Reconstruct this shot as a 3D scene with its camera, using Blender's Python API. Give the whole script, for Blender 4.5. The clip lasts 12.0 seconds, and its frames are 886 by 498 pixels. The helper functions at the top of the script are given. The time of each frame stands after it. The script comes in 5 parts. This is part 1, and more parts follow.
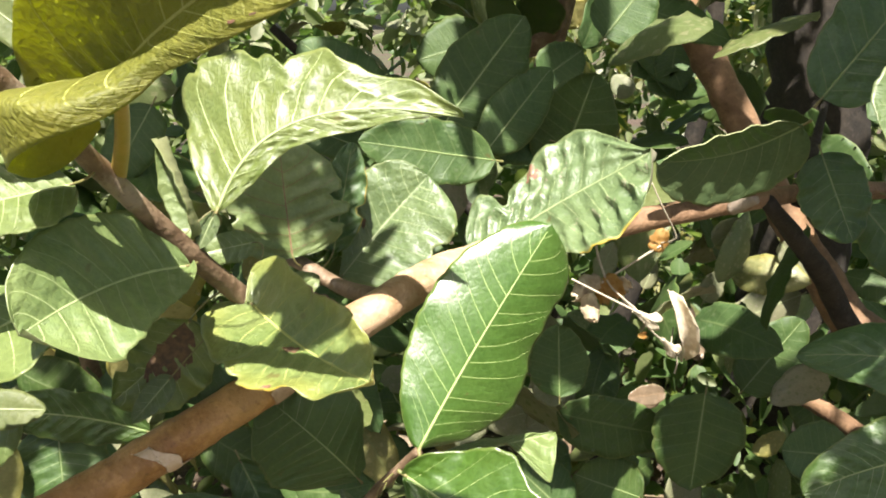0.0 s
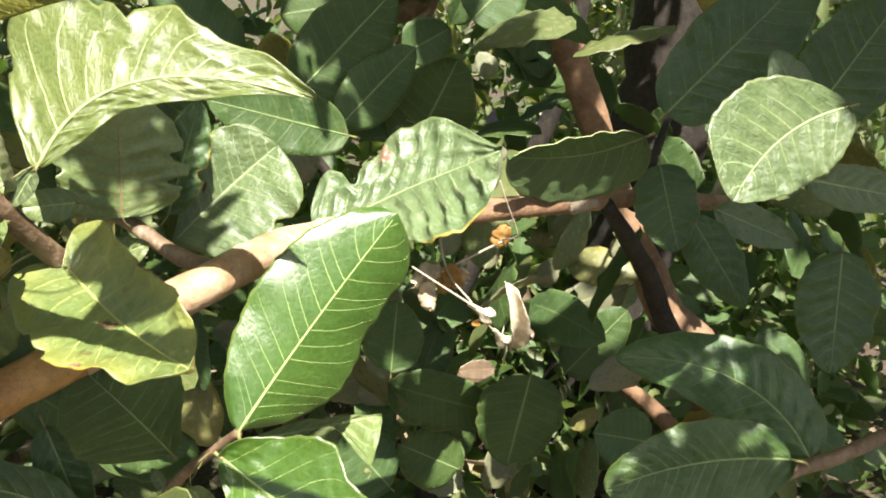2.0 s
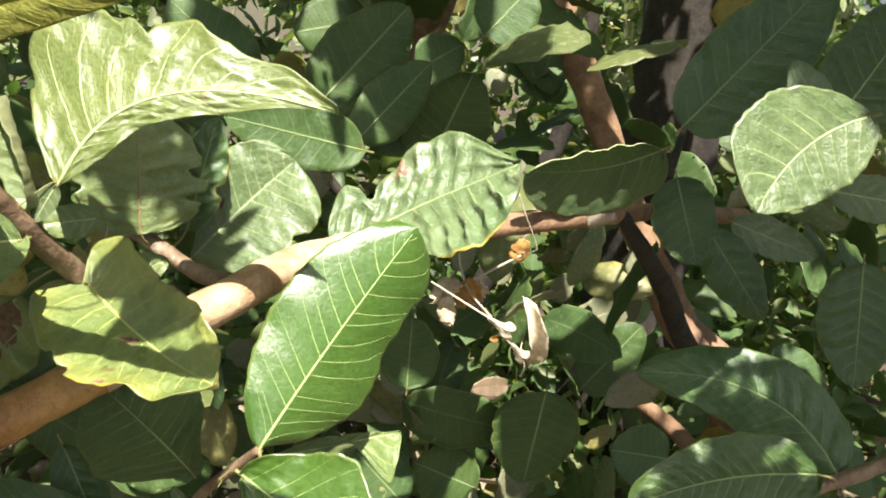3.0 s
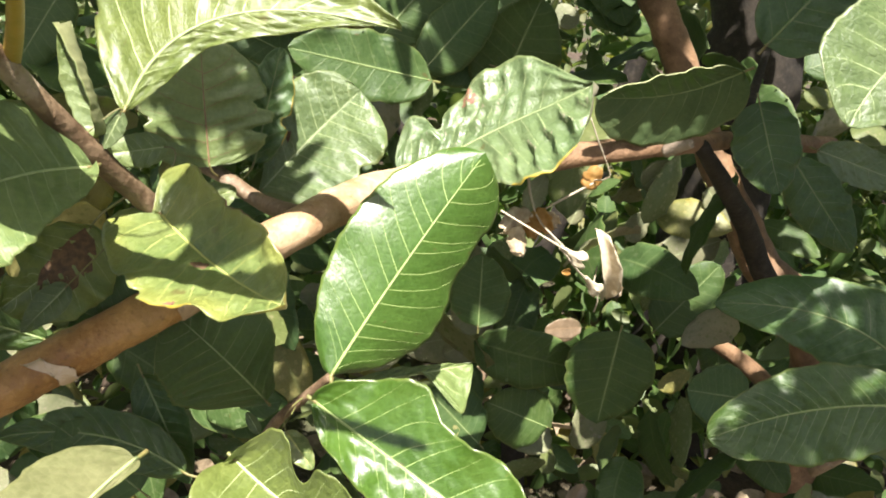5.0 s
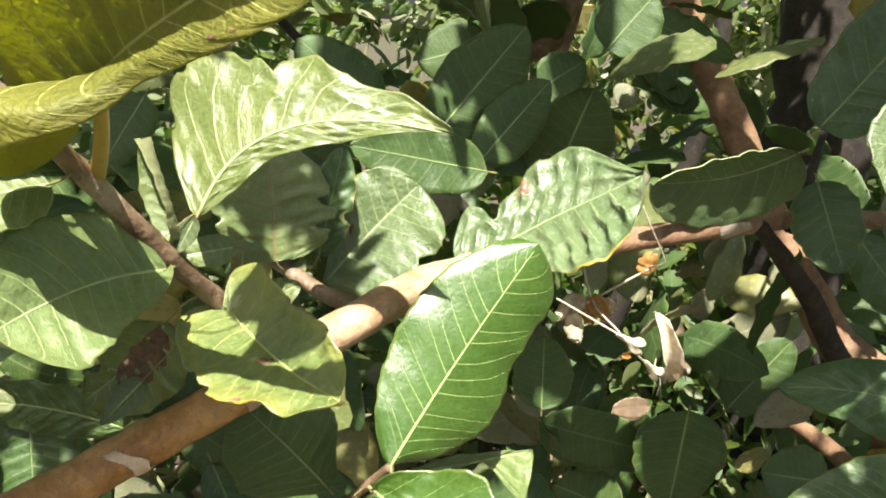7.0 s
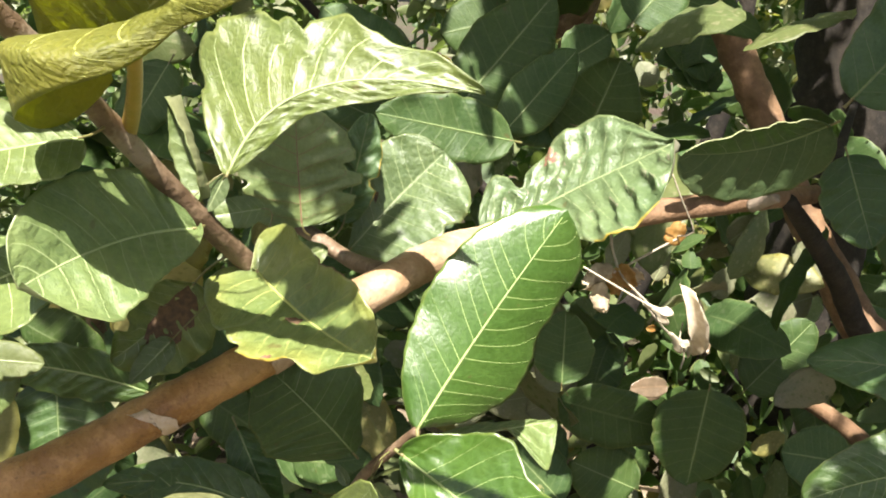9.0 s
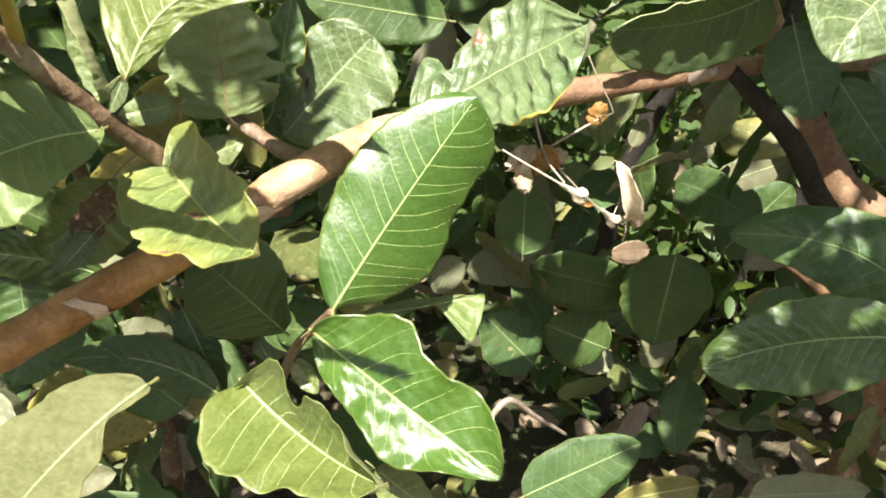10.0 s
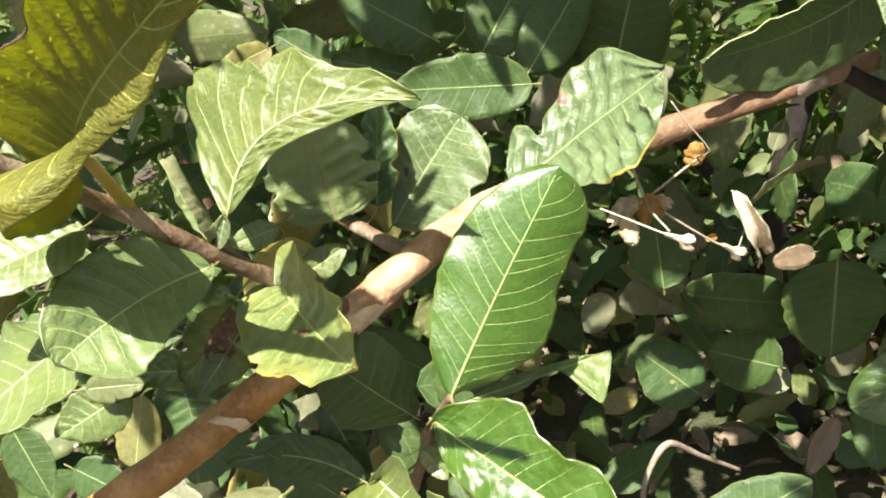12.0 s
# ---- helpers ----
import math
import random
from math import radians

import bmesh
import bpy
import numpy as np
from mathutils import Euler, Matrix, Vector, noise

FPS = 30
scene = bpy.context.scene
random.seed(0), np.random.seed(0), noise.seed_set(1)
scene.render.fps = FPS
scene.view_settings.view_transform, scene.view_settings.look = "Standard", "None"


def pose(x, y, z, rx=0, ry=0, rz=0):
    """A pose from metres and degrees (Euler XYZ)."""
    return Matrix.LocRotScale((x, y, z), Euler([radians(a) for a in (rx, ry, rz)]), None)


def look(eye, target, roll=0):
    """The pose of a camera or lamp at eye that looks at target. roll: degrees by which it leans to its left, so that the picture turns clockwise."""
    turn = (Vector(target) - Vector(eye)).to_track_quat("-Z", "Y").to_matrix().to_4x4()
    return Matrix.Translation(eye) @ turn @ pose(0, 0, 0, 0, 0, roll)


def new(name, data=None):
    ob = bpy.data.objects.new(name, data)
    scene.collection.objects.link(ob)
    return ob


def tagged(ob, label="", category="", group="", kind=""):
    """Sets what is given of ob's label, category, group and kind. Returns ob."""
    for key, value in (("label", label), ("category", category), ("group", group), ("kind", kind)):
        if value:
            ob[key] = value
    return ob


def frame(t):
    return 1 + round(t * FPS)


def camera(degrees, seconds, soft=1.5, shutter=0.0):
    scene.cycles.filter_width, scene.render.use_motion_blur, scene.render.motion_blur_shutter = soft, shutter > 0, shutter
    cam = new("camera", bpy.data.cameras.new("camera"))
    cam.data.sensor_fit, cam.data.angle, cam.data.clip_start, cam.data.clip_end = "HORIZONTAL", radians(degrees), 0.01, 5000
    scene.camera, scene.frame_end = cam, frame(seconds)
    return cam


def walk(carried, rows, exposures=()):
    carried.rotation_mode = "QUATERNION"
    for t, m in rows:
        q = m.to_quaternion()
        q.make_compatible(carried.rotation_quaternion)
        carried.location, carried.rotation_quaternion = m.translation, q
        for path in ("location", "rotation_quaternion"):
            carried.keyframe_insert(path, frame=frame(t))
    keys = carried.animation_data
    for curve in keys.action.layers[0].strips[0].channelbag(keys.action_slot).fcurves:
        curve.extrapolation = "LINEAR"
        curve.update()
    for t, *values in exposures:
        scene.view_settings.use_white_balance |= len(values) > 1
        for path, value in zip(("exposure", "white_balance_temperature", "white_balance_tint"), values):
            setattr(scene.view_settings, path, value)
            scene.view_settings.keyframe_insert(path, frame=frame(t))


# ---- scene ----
cam = camera(56.2, 12.0, soft=1.9)
PATH = [
    (0, (0.00002, -0.00002, 1.30006), (-0.00012, 0.96597, 1.04150), 0.00),
    (0.5, (-0.00007, 0.00040, 1.30177), (-0.00251, 0.95843, 1.01511), 0.97),
    (1, (0.00035, 0.00233, 1.30327), (0.03384, 0.96493, 1.03441), 2.68),
    (1.5, (0.00592, 0.01169, 1.30819), (0.10275, 0.97840, 1.07136), 4.91),
    (2, (0.00337, 0.00921, 1.31484), (0.18524, 0.94663, 1.01790), 8.82),
    (2.5, (0.00124, 0.01194, 1.30883), (0.18241, 0.95751, 1.03850), 9.23),
    (3, (-0.00240, 0.01276, 1.31084), (0.16828, 0.95815, 1.03318), 8.18),
    (3.5, (-0.00184, 0.01487, 1.30845), (0.15960, 0.95357, 1.00385), 7.87),
    (5.5, (0.00164, 0.01824, 1.29461), (0.06297, 0.95446, 0.94857), 5.02),
    (6, (-0.00067, 0.01403, 1.30166), (0.03430, 0.97320, 1.02100), 4.39),
    (6.5, (0.00067, 0.01329, 1.30574), (0.01927, 0.97525, 1.03320), 4.11),
    (7, (0.00606, 0.00851, 1.30962), (0.01009, 0.97234, 1.04314), 3.25),
    (9, (-0.00065, 0.00828, 1.29868), (-0.01203, 0.96659, 1.01318), 3.58),
    (9.5, (0.00036, 0.00804, 1.29561), (0.06989, 0.94229, 0.94584), 8.75),
    (10, (0.06136, -0.00140, 1.32221), (0.02507, 0.89363, 0.87767), 1.76),
    (10.5, (0.07158, -0.01183, 1.34054), (-0.09668, 0.90882, 0.98826), -8.82),
    (11, (0.08626, -0.00087, 1.35396), (-0.09282, 0.93147, 1.03986), -9.90),
    (11.5, (0.09615, 0.00980, 1.35347), (-0.12772, 0.93664, 1.05206), -10.34),
    (12, (0.10345, 0.00954, 1.34963), (-0.14035, 0.89304, 0.94965), -12.66),
]
walk(cam, [(t, look(eye, target, roll)) for t, eye, target, roll in PATH])
EXPOSURE = 1.85

# ---- light ----
SUN_DIR = Vector((-0.04, -0.48, 0.876)).normalized()
world = bpy.data.worlds.new("sky")
scene.world = world
world.use_nodes = True
sky = world.node_tree.nodes.new("ShaderNodeTexSky")
sky.sky_type, sky.sun_disc = "NISHITA", False
sky.dust_density, sky.ozone_density = 4.0, 0.7
sky.sun_elevation = math.asin(SUN_DIR.z)
sky.sun_rotation = math.atan2(SUN_DIR.x, SUN_DIR.y)
world.node_tree.links.new(sky.outputs[0], world.node_tree.nodes["Background"].inputs[0])
world.node_tree.nodes["Background"].inputs[1].default_value = 0.045
sun = new("sun", bpy.data.lights.new("sun", "SUN"))
sun.data.energy, sun.data.angle, sun.data.color = 5.0, radians(0.53), (1.0, 0.945, 0.87)
sun.matrix_world = look(SUN_DIR * 20, (0, 0, 0))
scene.view_settings.exposure = EXPOSURE


# ---- materials ----
class Nodes:
    """A small helper that makes and links shader nodes."""

    def __init__(self, name):
        self.mat = bpy.data.materials.new(name)
        self.mat.use_nodes = True
        self.tree = self.mat.node_tree
        self.tree.nodes.clear()

    def add(self, kind, **values):
        node = self.tree.nodes.new(kind)
        for key, value in values.items():
            if key == "inputs":
                for name, v in value.items():
                    self.link(v, node.inputs[name])
            elif key == "blend":
                node.blend_type = value
            elif key == "op":
                node.operation = value
            elif key == "feature":
                node.feature = value
        return node

    def link(self, v, socket):
        if isinstance(v, bpy.types.NodeSocket):
            self.tree.links.new(v, socket)
        else:
            socket.default_value = v

    def math(self, op, a, b=0.0, c=0.0):
        node = self.add("ShaderNodeMath", op=op)
        for i, v in enumerate((a, b, c)):
            self.link(v, node.inputs[i])
        return node.outputs[0]

    def mix(self, fac, a, b, blend="MIX"):
        node = self.add("ShaderNodeMixRGB", blend=blend)
        for i, v in enumerate((fac, a, b)):
            self.link((*v, 1) if isinstance(v, tuple) and len(v) == 3 else v, node.inputs[i])
        return node.outputs[0]

    def step(self, v, lo, hi):
        node = self.add("ShaderNodeMapRange")
        node.interpolation_type = "SMOOTHSTEP"
        for i, x in enumerate((v, lo, hi, 0.0, 1.0)):
            self.link(x, node.inputs[i])
        return node.outputs[0]

    def noise(self, vector, scale, detail=3.0, rough=0.55):
        return self.add("ShaderNodeTexNoise", inputs={"Vector": vector, "Scale": scale, "Detail": detail, "Roughness": rough}).outputs["Fac"]

    def finish(self, shader):
        out = self.add("ShaderNodeOutputMaterial")
        self.tree.links.new(shader, out.inputs[0])
        return self.mat


def leaf_material(name, dark, light, through_colour, rough=0.4, thin=0.4, drawn_veins=False, yellow=0.0, relief=0.32, wax=0.34, web=0.16, deep=0.0006, coat=0.7, gloss=1.48):
    """Waxy leaf skin: two greens, blotches, fine net of veins, paler margin, some light passing through."""
    dark, light = ((c[0] * 1.30, c[1] * 0.96, c[2] * 1.15) for c in (dark, light))
    n = Nodes(name)
    co = n.add("ShaderNodeTexCoord")
    spot = n.add("ShaderNodeObjectInfo").outputs["Random"]
    where = co.outputs["Object"]
    uv = n.add("ShaderNodeSeparateXYZ", inputs={"Vector": co.outputs["UV"]})
    s, side = uv.outputs[0], n.math("ABSOLUTE", n.math("MULTIPLY_ADD", uv.outputs[1], 2.0, -1.0))
    shift = n.add("ShaderNodeVectorMath", op="ADD", inputs={0: where})
    offset = n.add("ShaderNodeCombineXYZ", inputs={"X": n.math("MULTIPLY", spot, 9.0), "Y": spot})
    n.tree.links.new(offset.outputs[0], shift.inputs[1])
    where = shift.outputs[0]
    broad = n.noise(where, 28.0, 3.0)
    fine = n.noise(where, 420.0, 3.0)
    colour = n.mix(n.step(broad, 0.3, 0.72), dark, light)
    colour = n.mix(n.math("MULTIPLY", n.step(fine, 0.35, 0.75), 0.35), colour, tuple(min(1, c * 1.5 + 0.01) for c in light))
    # each leaf has its own shade
    hsv = n.add("ShaderNodeHueSaturation", inputs={"Hue": n.math("MULTIPLY_ADD", spot, 0.024, 0.488), "Saturation": n.math("MULTIPLY_ADD", spot, -0.2, 1.08), "Value": n.math("MULTIPLY_ADD", spot, 0.35, 0.84), "Color": colour})
    colour = hsv.outputs[0]
    # yellower towards the margin, unevenly: real yellowing, and on the olive tone light shining through
    if yellow > 0:
        turned = n.math("MULTIPLY", n.step(n.math("ADD", side, n.math("MULTIPLY", broad, 0.9)), 0.95, 1.5), yellow)
        colour = n.mix(turned, colour, (0.42, 0.36, 0.05))
    rim = n.step(n.math("ADD", side, n.math("MULTIPLY", fine, 0.05)), 0.955, 1.0)
    colour = n.mix(n.math("MULTIPLY", rim, 0.2), colour, (0.30, 0.30, 0.10))
    # scattered brown specks
    speck = n.step(n.noise(where, 130.0, 2.0, 0.4), 0.72, 0.78)
    colour = n.mix(n.math("MULTIPLY", speck, 0.55), colour, (0.10, 0.055, 0.02))
    net = n.add("ShaderNodeTexVoronoi", feature="DISTANCE_TO_EDGE", inputs={"Vector": where, "Scale": 240.0}).outputs["Distance"]
    netline = n.step(net, 0.10, 0.0)
    colour = n.mix(n.math("MULTIPLY", netline, web), colour, tuple(min(1, c * 1.7) for c in light))
    height = n.math("ADD", n.math("ADD", n.math("MULTIPLY", n.noise(where, 110.0, 3.0), 0.22), n.math("MULTIPLY", n.noise(where, 340.0, 2.0), 0.35)), n.math("MULTIPLY", n.step(net, 0.0, 0.3), 0.2 + web))
    # the blade swells between its side veins
    swell = n.math("MULTIPLY", n.math("COSINE", n.math("MULTIPLY", n.math("SUBTRACT", s, n.math("MULTIPLY", side, 0.14)), 128.0)), n.math("MULTIPLY", side, n.math("SUBTRACT", 1.0, side)))
    height = n.math("ADD", height, n.math("MULTIPLY", swell, 0.12))
    # fine wrinkles that run along with the side veins
    lie = n.add("ShaderNodeCombineXYZ", inputs={"X": n.math("MULTIPLY", n.math("SUBTRACT", s, n.math("MULTIPLY", side, 0.15)), 125.0), "Y": n.math("MULTIPLY", uv.outputs[1], 16.0), "Z": n.math("MULTIPLY", spot, 30.0)})
    height = n.math("ADD", height, n.math("MULTIPLY", n.noise(lie.outputs[0], 1.0, 4.0, 0.6), 1.25))
    if drawn_veins:
        rib = n.step(n.math("ABSOLUTE", n.math("MULTIPLY_ADD", uv.outputs[1], 2.0, -1.0)), 0.055, 0.02)
        phase = n.math("FRACT", n.math("MULTIPLY", n.math("SUBTRACT", s, n.math("MULTIPLY", side, 0.13)), 9.0))
        line = n.step(n.math("ABSOLUTE", n.math("SUBTRACT", phase, 0.5)), 0.075, 0.02)
        veins = n.math("MAXIMUM", rib, n.math("MULTIPLY", line, 0.6))
        colour = n.mix(n.math("MULTIPLY", veins, 0.34), colour, (0.22, 0.27, 0.11))
        height = n.math("ADD", height, veins)
    bump = n.add("ShaderNodeBump", inputs={"Strength": relief, "Distance": deep, "Height": height})
    rough_out = n.math("MULTIPLY_ADD", fine, 0.22, rough - 0.11)
    skin = n.add("ShaderNodeBsdfPrincipled", inputs={"Base Color": colour, "Roughness": rough_out, "IOR": gloss, "Coat Weight": 0.0 if drawn_veins else coat, "Coat Roughness": wax, "Normal": bump.outputs[0]})
    glow = n.add("ShaderNodeBsdfTranslucent", inputs={"Color": n.mix(0.75, colour, through_colour), "Normal": bump.outputs[0]})
    both = n.add("ShaderNodeMixShader", inputs={0: thin, 1: skin.outputs[0], 2: glow.outputs[0]})
    return n.finish(both.outputs[0])


def plain_material(name, a, b, scale=80.0, rough=0.6, relief=0.3, thin=0.0, distance=0.001):
    n = Nodes(name)
    where = n.add("ShaderNodeTexCoord").outputs["Object"]
    fac = n.noise(where, scale, 4.0)
    colour = n.mix(n.step(fac, 0.3, 0.7), a, b)
    bump = n.add("ShaderNodeBump", inputs={"Strength": relief, "Distance": distance, "Height": n.noise(where, scale * 3, 4.0)})
    skin = n.add("ShaderNodeBsdfPrincipled", inputs={"Base Color": colour, "Roughness": rough, "Normal": bump.outputs[0]})
    if not thin:
        return n.finish(skin.outputs[0])
    glow = n.add("ShaderNodeBsdfTranslucent", inputs={"Color": colour})
    return n.finish(n.add("ShaderNodeMixShader", inputs={0: thin, 1: skin.outputs[0], 2: glow.outputs[0]}).outputs[0])


def bark_material(name, a, b, flake, rough=0.55):
    """Smooth guava bark with flaking patches, lengthwise streaks and small dark marks."""
    n = Nodes(name)
    where = n.add("ShaderNodeTexCoord").outputs["Object"]
    big, small = n.noise(where, 35.0, 4.0), n.noise(where, 300.0, 4.0)
    colour = n.mix(n.step(big, 0.32, 0.68), a, b)
    colour = n.mix(n.math("MULTIPLY", n.step(n.noise(where, 18.0, 5.0, 0.7), 0.58, 0.64), 0.6), colour, flake)
    colour = n.mix(n.math("MULTIPLY", n.step(small, 0.55, 0.75), 0.5), colour, tuple(c * 0.35 for c in a))
    mottle = n.noise(where, 95.0, 6.0, 0.7)
    colour = n.mix(n.math("MULTIPLY", n.step(mottle, 0.5, 0.62), 0.3), colour, tuple(c * 1.6 + 0.02 for c in b))
    colour = n.mix(n.math("MULTIPLY", n.step(mottle, 0.42, 0.34), 0.4), colour, tuple(c * 0.45 for c in a))
    height = n.math("ADD", n.math("MULTIPLY", small, 0.6), n.math("ADD", big, n.math("MULTIPLY", mottle, 1.2)))
    bump = n.add("ShaderNodeBump", inputs={"Strength": 0.8, "Distance": 0.0016, "Height": height})
    return n.finish(n.add("ShaderNodeBsdfPrincipled", inputs={"Base Color": colour, "Roughness": rough, "Normal": bump.outputs[0]}).outputs[0])


def ground_material():
    n = Nodes("leaf_litter_soil")
    where = n.add("ShaderNodeTexCoord").outputs["Object"]
    big, mid, small = n.noise(where, 0.8, 4.0), n.noise(where, 14.0, 5.0, 0.65), n.noise(where, 90.0, 4.0)
    colour = n.mix(n.step(mid, 0.35, 0.65), (0.040, 0.026, 0.016), (0.085, 0.056, 0.036))
    colour = n.mix(n.math("MULTIPLY", n.step(small, 0.5, 0.7), 0.6), colour, (0.13, 0.09, 0.06))
    colour = n.mix(n.math("MULTIPLY", n.step(big, 0.4, 0.6), 0.7), colour, (0.045, 0.065, 0.02))
    bump = n.add("ShaderNodeBump", inputs={"Strength": 0.8, "Distance": 0.02, "Height": n.math("ADD", mid, small)})
    return n.finish(n.add("ShaderNodeBsdfPrincipled", inputs={"Base Color": colour, "Roughness": 0.9, "Normal": bump.outputs[0]}).outputs[0])


DRY_LEAF = leaf_material("leaf_dry_brown", (0.085, 0.084, 0.040), (0.15, 0.140, 0.068), (0.26, 0.21, 0.08), 0.7, 0.25)
# tones: 0 deep green, 1 mid green, 2 backlit olive, 3 yellowing, 4 pale grey-green, 5 glossy green, 6 dry
TOP = [
    leaf_material("leaf_deep_green", (0.027, 0.080, 0.015), (0.048, 0.116, 0.024), (0.22, 0.44, 0.05), 0.46, 0.30, relief=0.6, coat=0.3),
    leaf_material("leaf_mid_green", (0.078, 0.153, 0.034), (0.116, 0.198, 0.048), (0.34, 0.52, 0.07), 0.42, 0.28, relief=0.6, wax=0.38),
    # olive tone of the folded leaf: sun from behind is put into its colour
    leaf_material("leaf_backlit_olive", (0.105, 0.140, 0.012), (0.150, 0.185, 0.020), (0.46, 0.52, 0.02), 0.50, 0.50, yellow=0.3, relief=0.9, web=0.2, deep=0.0009, coat=0.1),
    leaf_material("leaf_yellowing", (0.078, 0.156, 0.034), (0.124, 0.208, 0.052), (0.38, 0.52, 0.06), 0.38, 0.26, yellow=0.22, relief=0.8, wax=0.30),
    leaf_material("leaf_pale_green", (0.060, 0.126, 0.038), (0.090, 0.165, 0.054), (0.28, 0.46, 0.09), 0.38, 0.26, relief=0.8, wax=0.32, coat=0.5),
    leaf_material("leaf_glossy_green", (0.031, 0.100, 0.013), (0.050, 0.138, 0.022), (0.25, 0.46, 0.05), 0.34, 0.26, relief=0.34, wax=0.27),
]
UNDER = [
    leaf_material("underside_green", (0.036, 0.084, 0.020), (0.058, 0.115, 0.030), (0.18, 0.40, 0.04), 0.65, 0.20, coat=0.0),
    leaf_material("underside_mid", (0.120, 0.170, 0.060), (0.160, 0.215, 0.085), (0.34, 0.50, 0.06), 0.6, 0.34),
    # strong yellow base, painted as if the sun shone through
    leaf_material("underside_backlit_olive", (0.180, 0.228, 0.016), (0.245, 0.290, 0.026), (0.68, 0.70, 0.02), 0.65, 0.60, yellow=0.4, relief=0.8, web=0.2, deep=0.0009, coat=0.0),
    leaf_material("underside_yellowing", (0.160, 0.200, 0.050), (0.210, 0.240, 0.070), (0.50, 0.52, 0.05), 0.6, 0.34, yellow=0.6),
    leaf_material("underside_pale", (0.150, 0.190, 0.100), (0.200, 0.245, 0.140), (0.34, 0.46, 0.10), 0.6, 0.34),
    leaf_material("underside_of_glossy", (0.070, 0.120, 0.035), (0.100, 0.155, 0.050), (0.24, 0.46, 0.04), 0.6, 0.30),
]
FAR_TOP = [
    leaf_material("far_leaf_deep_green", (0.026, 0.072, 0.015), (0.046, 0.104, 0.023), (0.22, 0.40, 0.05), 0.50, 0.28, drawn_veins=True, gloss=1.40),
    leaf_material("far_leaf_mid_green", (0.070, 0.125, 0.035), (0.110, 0.170, 0.055), (0.34, 0.48, 0.08), 0.45, 0.34, drawn_veins=True),
    leaf_material("far_leaf_olive", (0.090, 0.130, 0.022), (0.140, 0.180, 0.035), (0.55, 0.55, 0.03), 0.45, 0.4, drawn_veins=True, yellow=0.3),
    leaf_material("far_leaf_yellowing", (0.100, 0.140, 0.035), (0.160, 0.195, 0.055), (0.46, 0.50, 0.06), 0.45, 0.34, drawn_veins=True, yellow=0.2),
    leaf_material("far_leaf_pale", (0.110, 0.165, 0.075), (0.165, 0.220, 0.110), (0.34, 0.46, 0.10), 0.5, 0.34, drawn_veins=True),
]
FAR_TOP += [FAR_TOP[0], DRY_LEAF]
TOP.append(DRY_LEAF)
UNDER.append(DRY_LEAF)
VEIN = [
    plain_material("vein_pale_green", (0.17, 0.24, 0.08), (0.22, 0.28, 0.11), 300, 0.5),
    plain_material("vein_cream_green", (0.32, 0.39, 0.17), (0.40, 0.46, 0.22), 300, 0.5),
    plain_material("vein_olive", (0.44, 0.46, 0.11), (0.52, 0.52, 0.15), 300, 0.5, thin=0.35),
    plain_material("vein_yellow", (0.33, 0.36, 0.10), (0.38, 0.38, 0.12), 300, 0.5),
    plain_material("vein_grey_green", (0.27, 0.33, 0.15), (0.33, 0.38, 0.19), 300, 0.5),
    plain_material("vein_lime", (0.22, 0.30, 0.09), (0.27, 0.34, 0.12), 300, 0.5),
    plain_material("vein_dry", (0.20, 0.12, 0.06), (0.28, 0.18, 0.10), 300, 0.7),
]
AMBER = plain_material("petiole_amber", (0.30, 0.22, 0.035), (0.36, 0.24, 0.05), 120, 0.4)
PETIOLE = plain_material("petiole_yellow_green", (0.15, 0.16, 0.05), (0.18, 0.14, 0.055), 160, 0.45)
BLOTCH = [
    plain_material("blotch_brown", (0.055, 0.030, 0.016), (0.13, 0.075, 0.035), 400, 0.7),
    plain_material("blotch_red_brown", (0.12, 0.055, 0.035), (0.20, 0.11, 0.06), 300, 0.6),
    plain_material("blotch_yellow", (0.42, 0.30, 0.04), (0.36, 0.32, 0.07), 300, 0.5, thin=0.3),
    # pale colour that paints sunlight along a leaf's edge
    plain_material("edge_sunlit", (0.50, 0.52, 0.30), (0.42, 0.46, 0.22), 300, 0.5, thin=0.3),
]
# one branch bark in two colours: pale where sunlit, deep orange where shaded
SUNLIT_BARK = bark_material("guava_bark_sunlit_pale", (0.29, 0.165, 0.078), (0.46, 0.325, 0.205), (0.57, 0.46, 0.36), 0.5)
SHADED_BARK = bark_material("guava_bark_shaded_orange", (0.26, 0.115, 0.028), (0.40, 0.215, 0.070), (0.46, 0.30, 0.14), 0.42)
TRUNK_BARK = bark_material("trunk_bark_dull_brown", (0.14, 0.078, 0.040), (0.23, 0.135, 0.072), (0.25, 0.17, 0.11), 0.65)
TWIG_BARK = bark_material("twig_bark_brown", (0.10, 0.060, 0.032), (0.20, 0.135, 0.080), (0.36, 0.29, 0.21), 0.6)
# near-black brown, much darker than the other barks
DARK_BARK = bark_material("bark_near_black_brown", (0.012, 0.009, 0.006), (0.026, 0.019, 0.012), (0.036, 0.027, 0.019), 0.9)
PALE_WOOD = plain_material("peeled_bark_pale", (0.62, 0.48, 0.36), (0.52, 0.36, 0.22), 140, 0.7, 0.8)
PALE_STICK = bark_material("bare_wood_pale_grey", (0.16, 0.12, 0.085), (0.26, 0.21, 0.16), (0.32, 0.27, 0.21), 0.8)
DRY = plain_material("dry_leaf_brown", (0.17, 0.125, 0.075), (0.27, 0.21, 0.135), 60, 0.7, 0.6, thin=0.2)
